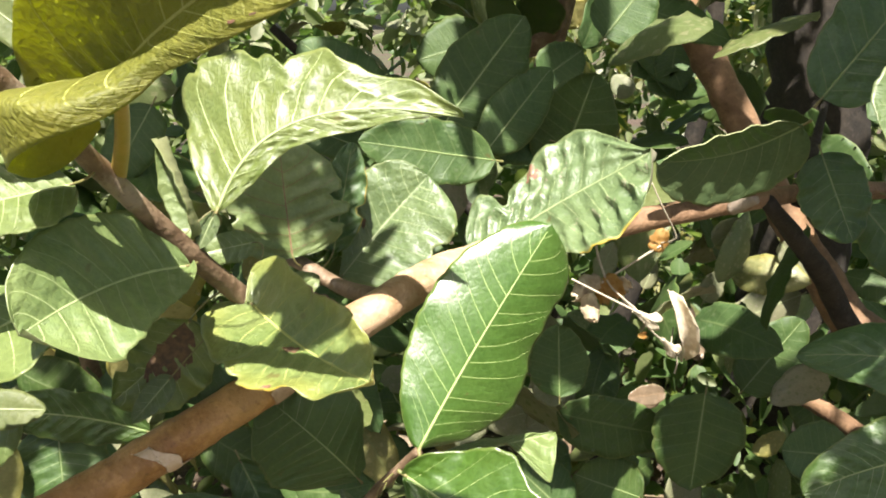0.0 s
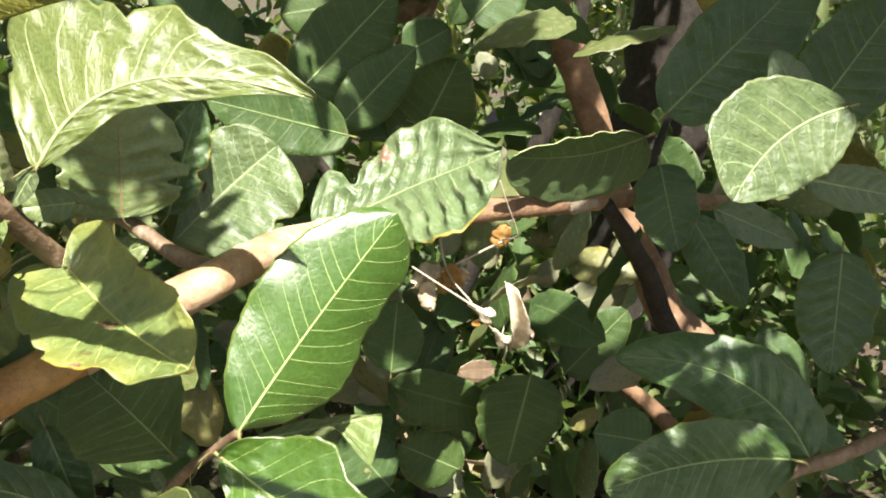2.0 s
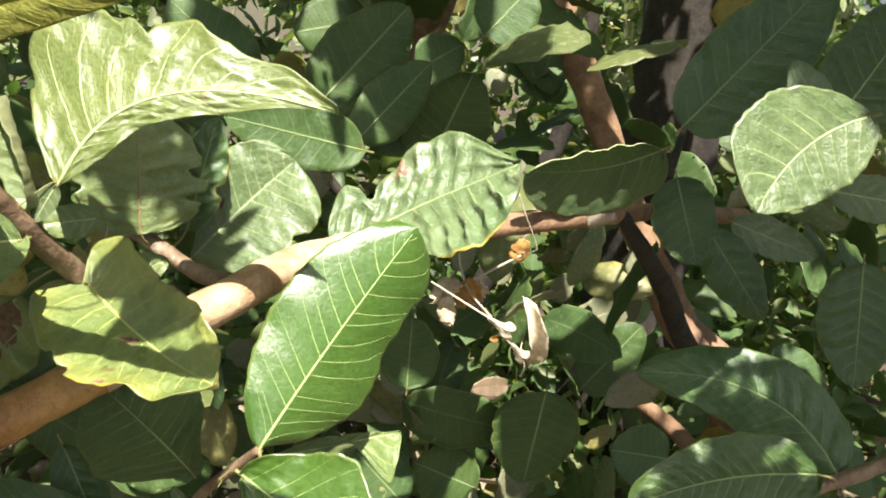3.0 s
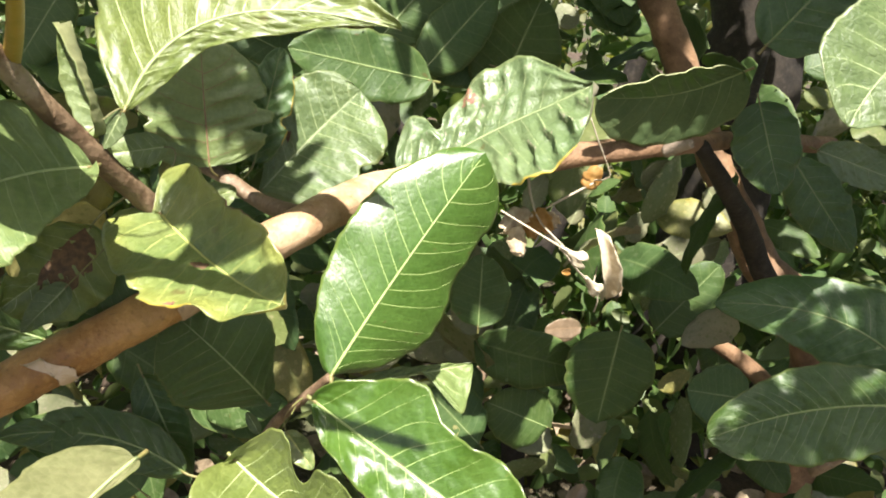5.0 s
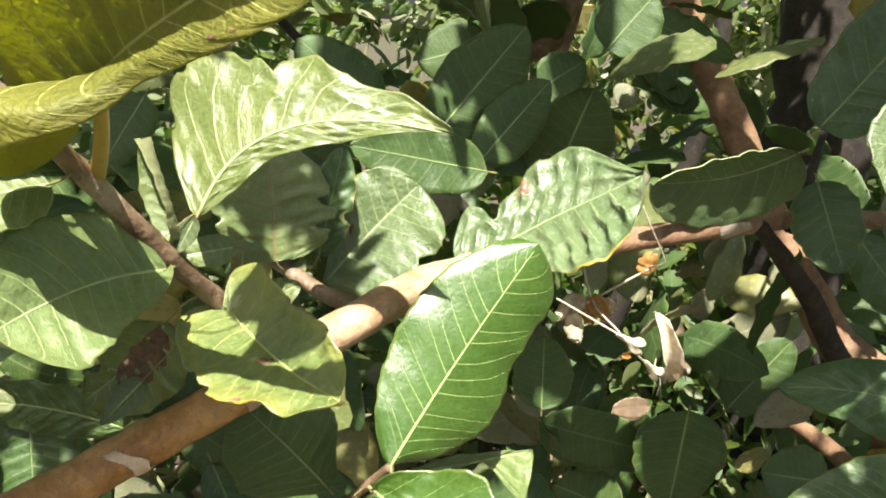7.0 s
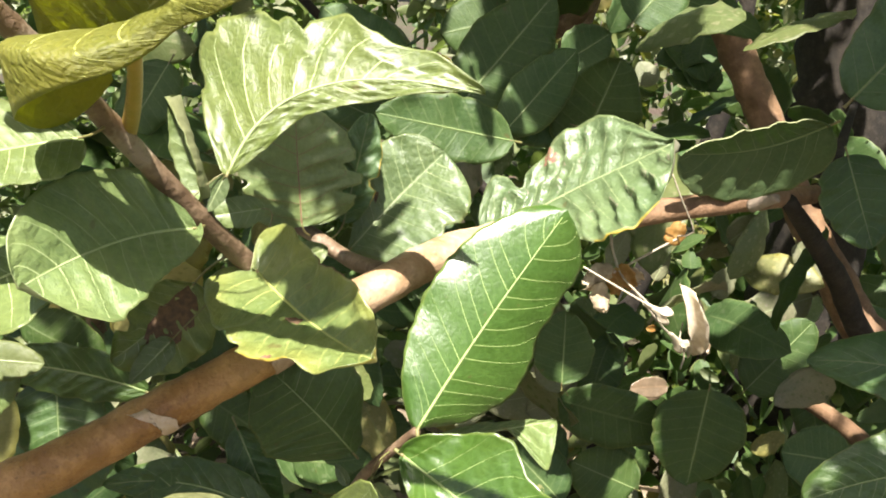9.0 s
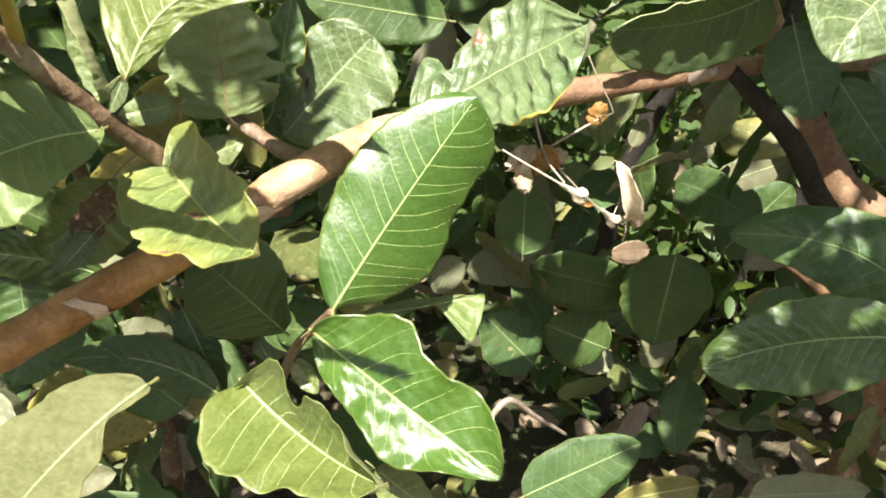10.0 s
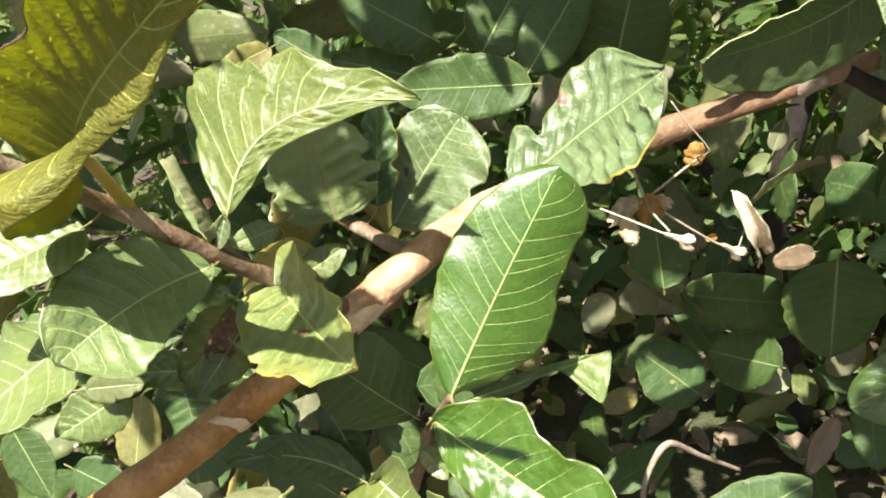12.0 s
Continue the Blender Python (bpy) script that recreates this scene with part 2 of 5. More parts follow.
STRAW = plain_material("dry_flower_straw", (0.56, 0.47, 0.33), (0.70, 0.62, 0.48), 220, 0.75, 0.6, thin=0.25, distance=0.0006)
RUSTY = plain_material("dry_bract_amber", (0.40, 0.20, 0.045), (0.52, 0.33, 0.11), 200, 0.6, 0.6, thin=0.45, distance=0.0006)
DEAD_LEAF = plain_material("dead_leaf_tan", (0.30, 0.22, 0.13), (0.56, 0.46, 0.31), 150, 0.8, 0.9, thin=0.15, distance=0.0008)
STALK = plain_material("dry_stalk_grey", (0.34, 0.28, 0.20), (0.46, 0.40, 0.30), 300, 0.8, 0.4)
SOIL = ground_material()


# ---- shapes ----
def link_mesh(name, verts, faces, materials, parent=None, at=(0, 0, 0), uvs=None, slots=None, label=""):
    """One mesh object from world-space points, with its origin at the given place."""
    mesh = bpy.data.meshes.new(name)
    at = Vector(at)
    mesh.from_pydata([tuple(Vector(p) - at) for p in verts], [], faces)
    for m in materials:
        mesh.materials.append(m)
    if slots is not None:
        mesh.polygons.foreach_set("material_index", slots)
    mesh.polygons.foreach_set("use_smooth", [True] * len(mesh.polygons))
    if uvs is not None:
        layer = mesh.uv_layers.new(name="UVMap")
        loops = np.empty(len(mesh.loops), dtype=np.int32)
        mesh.loops.foreach_get("vertex_index", loops)
        layer.data.foreach_set("uv", np.asarray(uvs, dtype=np.float32)[loops].ravel())
    mesh.update()
    ob = new(name, mesh)
    ob.location = at
    if parent is not None:
        ob.parent = parent
        base, p = Vector((0, 0, 0)), parent
        while p is not None:
            base += p.location
            p = p.parent
        ob.location = at - base
    if label:
        tagged(ob, label)
    return ob


def unit(a):
    return a / np.maximum(np.linalg.norm(a, axis=-1, keepdims=True), 1e-9)


def course(values, s):
    """A smooth curve through values at even steps from 0 to 1."""
    v = np.array([values[0], *values, values[-1]], float)
    x = np.clip(s, 0, 1) * (len(values) - 1)
    i = np.minimum(x.astype(int), len(values) - 2)
    f = x - i
    a, b, c, d = v[i], v[i + 1], v[i + 2], v[i + 3]
    return 0.5 * (2 * b + (c - a) * f + (2 * a - 5 * b + 4 * c - d) * f**2 + (3 * b - a - 3 * c + d) * f**3)


class Blade:
    """The surface of one leaf: a curved midrib with two half blades that fold, curl, wave and pucker."""

    def __init__(self, base, mid, tip, left, right, p=0.8, q=0.6, curl_l=0.0, curl_r=0.0, wave=0.0008, quilt=0.0008, veins=10, notch=(), blister=0.0003, ridge=0.0, prof=None, sweep=(0, 0), seed=0):
        b, m, t = (np.array(x, float) for x in (base, mid, tip))
        self.b, self.t, self.c = b, t, 2 * m - (b + t) / 2
        self.length = np.linalg.norm(t - m) + np.linalg.norm(m - b)
        tan = unit(t - b)
        dl, dr = np.array(left, float) - m, np.array(right, float) - m
        dl, dr = dl - tan * (dl @ tan), dr - tan * (dr @ tan)
        self.wl, self.wr = np.linalg.norm(dl), np.linalg.norm(dr)
        self.dl, self.dr = unit(dl), unit(dr)
        self.p, self.q, self.blister = p, q, blister
        self.curl = (curl_l, curl_r)
        self.wave, self.quilt, self.veins, self.notch = wave, quilt, veins, notch
        self.rng = np.random.default_rng(seed)
        self.ph = self.rng.uniform(0, 6.28, 8)
        self.ridge = ridge
        self.prof, self.sweep = prof, sweep

    def rib(self, s):
        s = np.asarray(s, float)[..., None]
        return (1 - s) ** 2 * self.b + 2 * s * (1 - s) * self.c + s**2 * self.t

    def tangent(self, s):
        s = np.asarray(s, float)[..., None]
        return unit(2 * (1 - s) * (self.c - self.b) + 2 * s * (self.t - self.c))

    def width(self, s, right):
        """Half width from 0 to 1, with a blunt tip, small ripples and the bites taken out of the margin."""
        s = np.clip(s, 0, 1)
        w = np.maximum(np.sin(np.pi * s**self.p), 0) ** self.q
        if self.prof is not None:
            # the margins' own course: nine widths a side, over a rounded outline
            w = np.sqrt(np.maximum(np.sin(np.pi * s), 0)) * np.where(right, course(self.prof[1], s), course(self.prof[0], s))
        rough = 1.0 if self.prof is None else 0.35
        w = w * (1 + rough * 0.025 * np.sin(17 * s + self.ph[0] + 2 * right) + rough * 0.02 * np.sin(39 * s + self.ph[1] + 3 * right) + 0.010 * np.sin(83 * s + self.ph[2] + right))
        for s0, which, depth, wide in self.notch:
            bite = depth * np.exp(-(((s - s0) / wide) ** 4)) * (1 + 0.06 * np.sin(110 * s))
            w = w * np.where(right == (which > 0), 1 - bite, 1.0)
        return w

    def at(self, s, v, lift=0.0):
        """Points at the fraction s along the rib and v across it, from -1 (left margin) to 1 (right margin)."""
        s, v = np.broadcast_arrays(np.asarray(s, float), np.asarray(v, float))
        s = np.clip(s, 0.0, 1.0)
        right = v > 0
        tan = self.tangent(s)
        dl = np.broadcast_to(self.dl, tan.shape)
        dr = np.broadcast_to(self.dr, tan.shape)
        dl, dr = (unit(d - tan * (d * tan).sum(-1, keepdims=True)) for d in (dl, dr))
        up = unit(np.cross(tan, unit(dl - dr)))
        nl, nr = unit(np.cross(tan, dl)), unit(np.cross(dr, tan))
        a = np.abs(v)
        side = np.where(right[..., None], dr, dl)
        face = unit((1 - np.minimum(a * 3, 1))[..., None] * up + np.minimum(a * 3, 1)[..., None] * np.where(right[..., None], nr, nl))
        reach = a * np.where(right, self.wr, self.wl) * self.width(s, right)
        curl = np.where(right, self.curl[1], self.curl[0]) * a**2.2 * np.where(right, self.wr, self.wl)
        ripple = self.wave * a**2 * (np.sin(21 * s + self.ph[3] + 2.2 * right) + 0.7 * np.sin(34 * s + self.ph[4] + 1.3 * right))
        phase = 2 * np.pi * self.veins * (s - 0.14 * a)
        pucker = -self.quilt * np.cos(phase) * np.sin(np.pi * np.clip(a, 0, 1) ** 0.7) * np.sin(np.pi * np.clip(s, 0, 1)) ** 0.3
        pucker = pucker + 0.5 * self.quilt * np.sin(9 * s + self.ph[5]) * np.sin(7 * v + self.ph[6])
        b1, b2 = self.ph[:2]
        # sharp creases beside the side veins, of uneven strength
        crease = 1 - 2 * np.abs(np.sin(phase / 2 + 0.35 * np.sin(5 * v + b1) + 0.2 * np.sin(13 * a + b2 + 3 * s))) ** 0.8
        cross = 1 - 2 * np.abs(np.sin(8 * a + 9 * s + 0.8 * np.sin(11 * s + b2))) ** 0.8
        pucker = pucker + self.ridge * (crease * (0.6 + 0.5 * np.sin(6 * s + 3 * v + b2)) + 0.25 * cross) * np.minimum(a * 5, 1) * np.clip((1 - a) * 5, 0.15, 1)
        pucker = pucker + self.blister * (np.sin(31 * s + 4.1 * v + b1) * np.sin(9.3 * v - 6 * s + b2) + 0.8 * np.sin(47 * s - 7.7 * v + b2) * np.sin(15 * v + 5 * s + b1)) * np.minimum(a * 4, 1)
        dip = 0.0012 * (a**0.7 - 0.5)
        lobe_back = np.where(right, self.sweep[1], self.sweep[0]) * reach * np.clip(1 - s / 0.3, 0, 1) ** 1.5
        return self.rib(s) + side * reach[..., None] - tan * lobe_back[..., None] + face * (curl + ripple + pucker + dip + lift)[..., None]


class FoldedBlade(Blade):
    """A large leaf whose right half comes forward from the rib, rolls over a crest and hangs down."""

    CREST = 0.6

    def fold(self, up, out, down, widths, sweep, bow=0.32):
        """The directions and the widths of the upright, the forward and the hanging part; how far each lobe sweeps back."""
        self.dl, self.dr, self.down = (unit(np.array(d, float)) for d in (up, out, down))
        self.widths, self.back, self.bow = widths, sweep, bow
        return self

    def sheet(self, s, v):
        s, v = np.broadcast_arrays(np.clip(np.asarray(s, float), 0, 1), np.asarray(v, float))
        a, tan = np.abs(v), self.tangent(s)
        env = np.sqrt(np.maximum(np.sin(np.pi * s), 0))
        ripple = 1 + 0.012 * np.sin(37 * s + 1) + 0.010 * np.sin(83 * s + 2)
        bite = 1 - 0.07 * np.exp(-(((s - 0.44) / 0.025) ** 4)) - 0.05 * np.exp(-(((s - 0.53) / 0.02) ** 4))
        wl, wc, wd = (course(w, s) * env * 0.04 for w in self.widths)
        side_l, side_r = (unit(d - tan * (tan @ d)[..., None]) for d in (self.dl, self.dr))
        k = np.clip(1 - s / 0.3, 0, 1) ** 1.5
        left = (side_l - tan * (self.back[0] * k)[..., None]) * (wl * ripple * bite * a)[..., None]
        face = unit(np.cross(tan, side_l))
        left = left + face * (self.bow * wl * a**2.2 - 0.05 * wl * np.sin(np.pi * a))[..., None]
        c, e = self.CREST, 0.07
        over = (np.sqrt((a - c) ** 2 + e * e) + (a - c)) / 2 / (1 - c)
        over = over - (np.sqrt(c * c + e * e) - c) / 2 / (1 - c)
        reach = (a - over * (1 - c)) / c
        right = (side_r - tan * (self.back[1] * k)[..., None]) * (wc * reach)[..., None] + (self.down - tan * (self.back[2] * k)[..., None]) * (wd * ripple * over)[..., None]
        return self.rib(s) + np.where((v > 0)[..., None], right, left)

    def at(self, s, v, lift=0.0):
        s, v = np.broadcast_arrays(np.asarray(s, float), np.asarray(v, float))
        s = np.clip(s, 0.004, 0.996)
        p = self.sheet(s, v)
        ds = self.sheet(np.minimum(s + 0.004, 1), v) - self.sheet(np.maximum(s - 0.004, 0), v)
        dv = self.sheet(s, np.clip(v + 0.02, -1, 1)) - self.sheet(s, np.clip(v - 0.02, -1, 1))
        n = unit(np.cross(dv, ds))
        a = np.abs(v)
        phase = 2 * np.pi * self.veins * (s - 0.16 * a - 0.035 * a * a)
        puff = -self.quilt * np.cos(phase) * np.clip(a * 5, 0, 1) * np.clip((1 - a) * 5, 0, 1) * np.sin(np.pi * s) ** 0.3
        puff = puff + 0.35 * self.quilt * np.sin(phase * 0.5 + 40 * a) * np.sin(26 * a + 7 * s) * np.clip(a * 4, 0, 1)
        puff = puff * np.where(v > 0.0, 0.25, 1.0)
        return p + n * (puff + lift)[..., None]


def blade_mesh(blade, ns, nv, hole=None, thick=0.00035):
    """Two skins and a rim. Returns points, faces, material slots and UVs."""
    s = np.linspace(0.0, 1.0, ns + 1)
    s = s - 0.018 * np.sin(2 * np.pi * s)
    v = np.linspace(-1, 1, 2 * nv + 1)
    ss, vv = np.meshgrid(s, v, indexing="ij")
    top, low = blade.at(ss, vv, thick / 2), blade.at(ss, vv, -thick / 2)
    n, m = ss.shape
    verts = np.concatenate([top.reshape(-1, 3), low.reshape(-1, 3)])
    uv = np.stack([ss, (vv + 1) / 2], -1).reshape(-1, 2)
    uv = np.concatenate([uv, uv])
    faces, slots, kept = [], [], np.ones((n - 1, m - 1), bool)
    if hole:
        s0, v0, r = hole
        cs, cv = (ss[1:, 1:] + ss[:-1, :-1]) / 2, (vv[1:, 1:] + vv[:-1, :-1]) / 2
        ang = np.arctan2(cv - v0, (cs - s0) * 2.2)
        kept = np.hypot((cs - s0) * 2.2, cv - v0) > r * (1.1 + 0.25 * np.sin(3 * ang + blade.ph[0]) + 0.2 * np.sin(7 * ang + blade.ph[1]))
    half = n * m
    for i in range(n - 1):
        for j in range(m - 1):
            if kept[i, j]:
                a, b, c, d = i * m + j, i * m + j + 1, (i + 1) * m + j + 1, (i + 1) * m + j
                faces += [(a, b, c, d), (half + d, half + c, half + b, half + a)]
                slots += [0, 1]
    for i in range(n - 1):
        a, d, b, c = i * m, (i + 1) * m, i * m + m - 1, (i + 1) * m + m - 1
        faces += [(a, d, half + d, half + a), (c, b, half + b, half + c)]
        slots += [0, 0]
    return verts, faces, slots, uv


def tube_points(path, radii, sides=8, rough=0.0, seed=0):
    path, radii = np.asarray(path, float), np.asarray(radii, float)
    tan = unit(np.gradient(path, axis=0))
    ref = np.array((0.3, 0.2, 0.93)) if abs(tan[0] @ np.array((0.3, 0.2, 0.93))) < 0.9 else np.array((1.0, 0, 0))
    verts = []
    for k, (p, t, r) in enumerate(zip(path, tan, radii)):
        a = unit(np.cross(t, ref))
        b = np.cross(t, a)
        ref = np.cross(a, t)
        for j in range(sides):
            w = 2 * np.pi * j / sides
            out = np.cos(w) * a + np.sin(w) * b
            bumpy = 1 + rough * (noise.noise(Vector(p * 55 + out * 0.8) + Vector((seed, 0, 0))) + 0.5 * noise.noise(Vector(p * 170 + out * 2)))
            verts.append(p + out * r * bumpy)
    faces = []
    for k in range(len(path) - 1):
        for j in range(sides):
            a, b = k * sides + j, k * sides + (j + 1) % sides
            faces.append((a, b, b + sides, a + sides))
    faces += [tuple(range(sides))[::-1], tuple((len(path) - 1) * sides + j for j in range(sides))]
    return verts, faces


def smooth_path(points, steps=8):
    """A curve through points of x, y, z, radius."""
    p = np.array(points, float)
    p = np.vstack([2 * p[0] - p[1], p, 2 * p[-1] - p[-2]])
    t = np.linspace(0, 1, steps, endpoint=False)[:, None]
    out = []
    for a, b, c, d in zip(p, p[1:], p[2:], p[3:]):
        out.append(0.5 * (2 * b + (c - a) * t + (2 * a - 5 * b + 4 * c - d) * t**2 + (3 * b - a - 3 * c + d) * t**3))
    out = np.vstack([*out, p[-2:-1]])
    return out[:, :3], np.maximum(out[:, 3], 0.0004)


def stem(parent, points, material, label="", name="stem", sides=16, rough=0.12, steps=10, knots=0):
    path, radii = smooth_path(points, steps)
    if knots:
        along = np.linspace(0, knots * 2 * np.pi, len(radii))
        radii = radii * (1 + 0.10 * np.maximum(0, np.cos(along)) ** 12)
    verts, faces = tube_points(path, radii, sides, rough, len(points))
    return link_mesh(name, verts, faces, [material], parent, path[0], label=label)


def thing(name, base, label, category, group="", kind=""):
    ob = new(name)
    ob.empty_display_size = 0.02
    ob.location = base
    return tagged(ob, label, category, group, kind)


STEMS = {}


def petiole_path(parent, blade, stalk=None, stalk_len=None):
    """A stalk from the blade's base back to a stem of its branch, or a short stub."""
    b, tan = blade.b, blade.tangent(0.0)
    near, best = None, 0.075
    for path, radii in STEMS.get(parent.name, ()):
        gap = path - b
        d = np.linalg.norm(gap, axis=1)
        cost = d * (1.7 + (gap @ tan) / np.maximum(d, 1e-6))
        k = int(cost.argmin())
        if cost[k] < best and d[k] < 0.07:
            best, near = cost[k], path[k]
    end = b - tan * 0.007 if near is None else near
    if stalk_len is not None:
        end = b - tan * stalk_len
    if stalk is not None:
        end = np.array(stalk)
    bend = b - tan * 0.4 * np.linalg.norm(end - b)
    t = np.linspace(0, 1, 9)[:, None]
    start = b + tan * 0.002
    return (1 - t) ** 2 * start + 2 * t * (1 - t) * bend + t**2 * end


def leaf(parent, label, base, mid, tip, left, right, tone=0, under=False, gloss=0, veins=10, hole=None, far=False, seed=0, stalk=None, stalk_r=0.0, stalk_len=None, spots=(), margins=(), vein_tone=None, vein_wide=1.0, given=None, **shape):
    """One leaf of a branch: blade, midrib, side veins and stalk."""
    small = min(1.0, math.dist(base, tip) / 0.1) ** 1.5
    for key, usual in (("quilt", 0.0006), ("blister", 0.0003), ("wave", 0.0008)):
        shape.setdefault(key, usual * small)
    if "prof" not in shape and "curl_l" not in shape and "curl_r" not in shape:
        bend = random.Random(seed * 7 + 3)
        shape["curl_l"], shape["curl_r"] = bend.uniform(-0.2, 0.16), bend.uniform(-0.2, 0.16)
        shape["wave"] = max(shape["wave"], bend.uniform(0.0008, 0.0022) * small)
    tone = 5 if gloss else tone
    rib_tone = tone if vein_tone is None else vein_tone
    near = -1 if under else 1
    blade = given or Blade(base, mid, tip, left, right, veins=veins, seed=seed, **shape)
    ns, nv = (22, 5) if far else (96, 18)
    verts, faces, slots, uv = blade_mesh(blade, ns, nv, hole)
    tops = FAR_TOP if far else TOP
    mats = [UNDER[tone], tops[tone]] if under else [tops[tone], UNDER[tone]]
    ob = link_mesh("leaf", verts, faces, mats, parent, base, uv, slots, label)
    size = blade.length / 0.12
    s = np.linspace(0.0, 0.97, 22)
    rib = blade.at(s, 0 * s, 0.0001)
    v, f = tube_points(rib, (0.00075 if not far else 0.00055) * size**0.6 * (1 - 0.85 * s) + 0.00012, 6)
    link_mesh("midrib", v, f, [VEIN[rib_tone]], ob, base)
    if not far:
        vs, fs, ways = [], [], []
        for k in range(1, veins + 1):
            for side in (-1, 1):
                s0 = (k - 0.5) / (veins + 0.4) + 0.012 * math.sin(k * 2.3 + seed + side)
                a = np.linspace(0.02, 0.93, 12)
                sk = s0 + (0.14 + 0.03 * math.sin(k + seed)) * a * (1 + 0.25 * a)
                if sk[-1] > 0.985:
                    a = a[sk < 0.985]
                    sk = sk[sk < 0.985]
                if len(a) < 3:
                    continue
                half = (0.00024 * vein_wide * size**0.5 * (1 - 0.75 * a)) / blade.length
                for way in (1, -1) if given else (1,):
                    centre = blade.at(sk, side * a, way * 0.00030)
                    one, two_ = blade.at(sk - half, side * a, way * 0.00018), blade.at(sk + half, side * a, way * 0.00018)
                    o = len(vs)
                    vs += [p for row in zip(one, centre, two_) for p in row]
                    for i in range(len(a) - 1):
                        q = o + 3 * i
                        fs += [(q, q + 3, q + 4, q + 1), (q + 1, q + 4, q + 5, q + 2)] if side * way > 0 else [(q + 1, q + 4, q + 3, q), (q + 2, q + 5, q + 4, q + 1)]
                        ways += [way, way]
        link_mesh("venation", vs, fs, [VEIN[rib_tone], VEIN[5]], ob, base, slots=[0 if w > 0 else 1 for w in ways])
    for s0, v0, r, kind in spots:
        ang = np.linspace(0, 2 * np.pi, 15)[:-1]
        rr = r * (1 + 0.3 * np.sin(2 * ang + seed) + 0.2 * np.sin(5 * ang + 1))
        half = blade.wr if v0 > 0 else blade.wl
        rings = [blade.at(s0 + k * rr * np.cos(ang) / blade.length, v0 + k * rr * np.sin(ang) / half, 0.00034) for k in (1.0, 0.55)]
        v = [*rings[0], *rings[1], blade.at(s0, v0, 0.00036)]
        f = [(k, (k + 1) % 14, 14 + (k + 1) % 14, 14 + k) for k in range(14)] + [(14 + k, 14 + (k + 1) % 14, 28) for k in range(14)]
        link_mesh("blotch", v, f, [BLOTCH[kind]], ob, base, label=("brown dry blotch", "reddish scorched blotch", "yellow blotch")[kind])
    # margin strips: withered edges, and for kind 3 a painted sunlit edge
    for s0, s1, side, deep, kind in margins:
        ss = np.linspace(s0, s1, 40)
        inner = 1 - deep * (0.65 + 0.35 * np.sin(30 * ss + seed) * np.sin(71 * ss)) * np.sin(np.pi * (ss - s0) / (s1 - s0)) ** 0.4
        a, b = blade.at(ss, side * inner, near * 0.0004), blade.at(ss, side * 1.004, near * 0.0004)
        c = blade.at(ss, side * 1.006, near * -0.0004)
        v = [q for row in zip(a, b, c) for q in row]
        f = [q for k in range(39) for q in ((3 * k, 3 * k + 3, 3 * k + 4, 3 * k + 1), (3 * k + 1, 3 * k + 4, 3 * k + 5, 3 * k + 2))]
        link_mesh("withered_edge", v, f, [BLOTCH[kind]], ob, base, label=("brown dry edge", "reddish scorched edge", "yellowed edge", "sunlit edge painted as a pale strip")[kind])
    p = petiole_path(parent, blade, stalk, stalk_len)
    thick_stalk = np.linspace(stalk_r * 0.7, stalk_r, len(p)) if stalk_r else np.linspace(0.0007, 0.0011, len(p)) * size**0.6
    v, f = tube_points(p, thick_stalk, 10)
    link_mesh("petiole", v, f, [AMBER if stalk_r else PETIOLE], ob, base)
    return ob


# ---- ground and surroundings ----
def ground_sheet():
    """One sheet to the horizon, gently uneven near the shrub."""
    xs = np.unique(np.concatenate([np.linspace(-6, 6, 61), np.linspace(-400, 400, 21)]))
    ys = np.unique(np.concatenate([np.linspace(-4, 8, 61), np.linspace(-400, 400, 21)]))
    verts, faces = [], []
    for y in ys:
        for x in xs:
            near = max(0.0, 1 - math.hypot(x, y - 2) / 7)
            verts.append((x, y, near * 0.06 * (noise.noise(Vector((x * 1.3, y * 1.3, 0))) + 0.4 * noise.noise(Vector((x * 5, y * 5, 2))))))
    m = len(xs)
    for i in range(len(ys) - 1):
        for j in range(m - 1):
            faces.append((i * m + j, i * m + j + 1, (i + 1) * m + j + 1, (i + 1) * m + j))
    return tagged(link_mesh("ground", verts, faces, [SOIL]), "brown soil under dry fallen leaves beneath the shrub", "ground", kind="structure")


ground_sheet()


def small_leaf(rng, size, bend=0.25):
    """A cheap folded leaf of ten faces, lying along x, as points and quads."""
    pts, fcs = [], []
    st = np.linspace(0, 1, 6)
    for s in st:
        w = 0.26 * size * math.sin(math.pi * min(1, s * 0.93 + 0.03) ** 0.85) ** 0.7
        z = -bend * size * s * s
        pts += [(s * size, -w, z + 0.18 * w), (s * size, 0, z - 0.25 * w), (s * size, w, z + 0.18 * w)]
    for i in range(5):
        for j in range(2):
            a = i * 3 + j
            fcs.append((a, a + 1, a + 4, a + 3))
    return np.array(pts), fcs


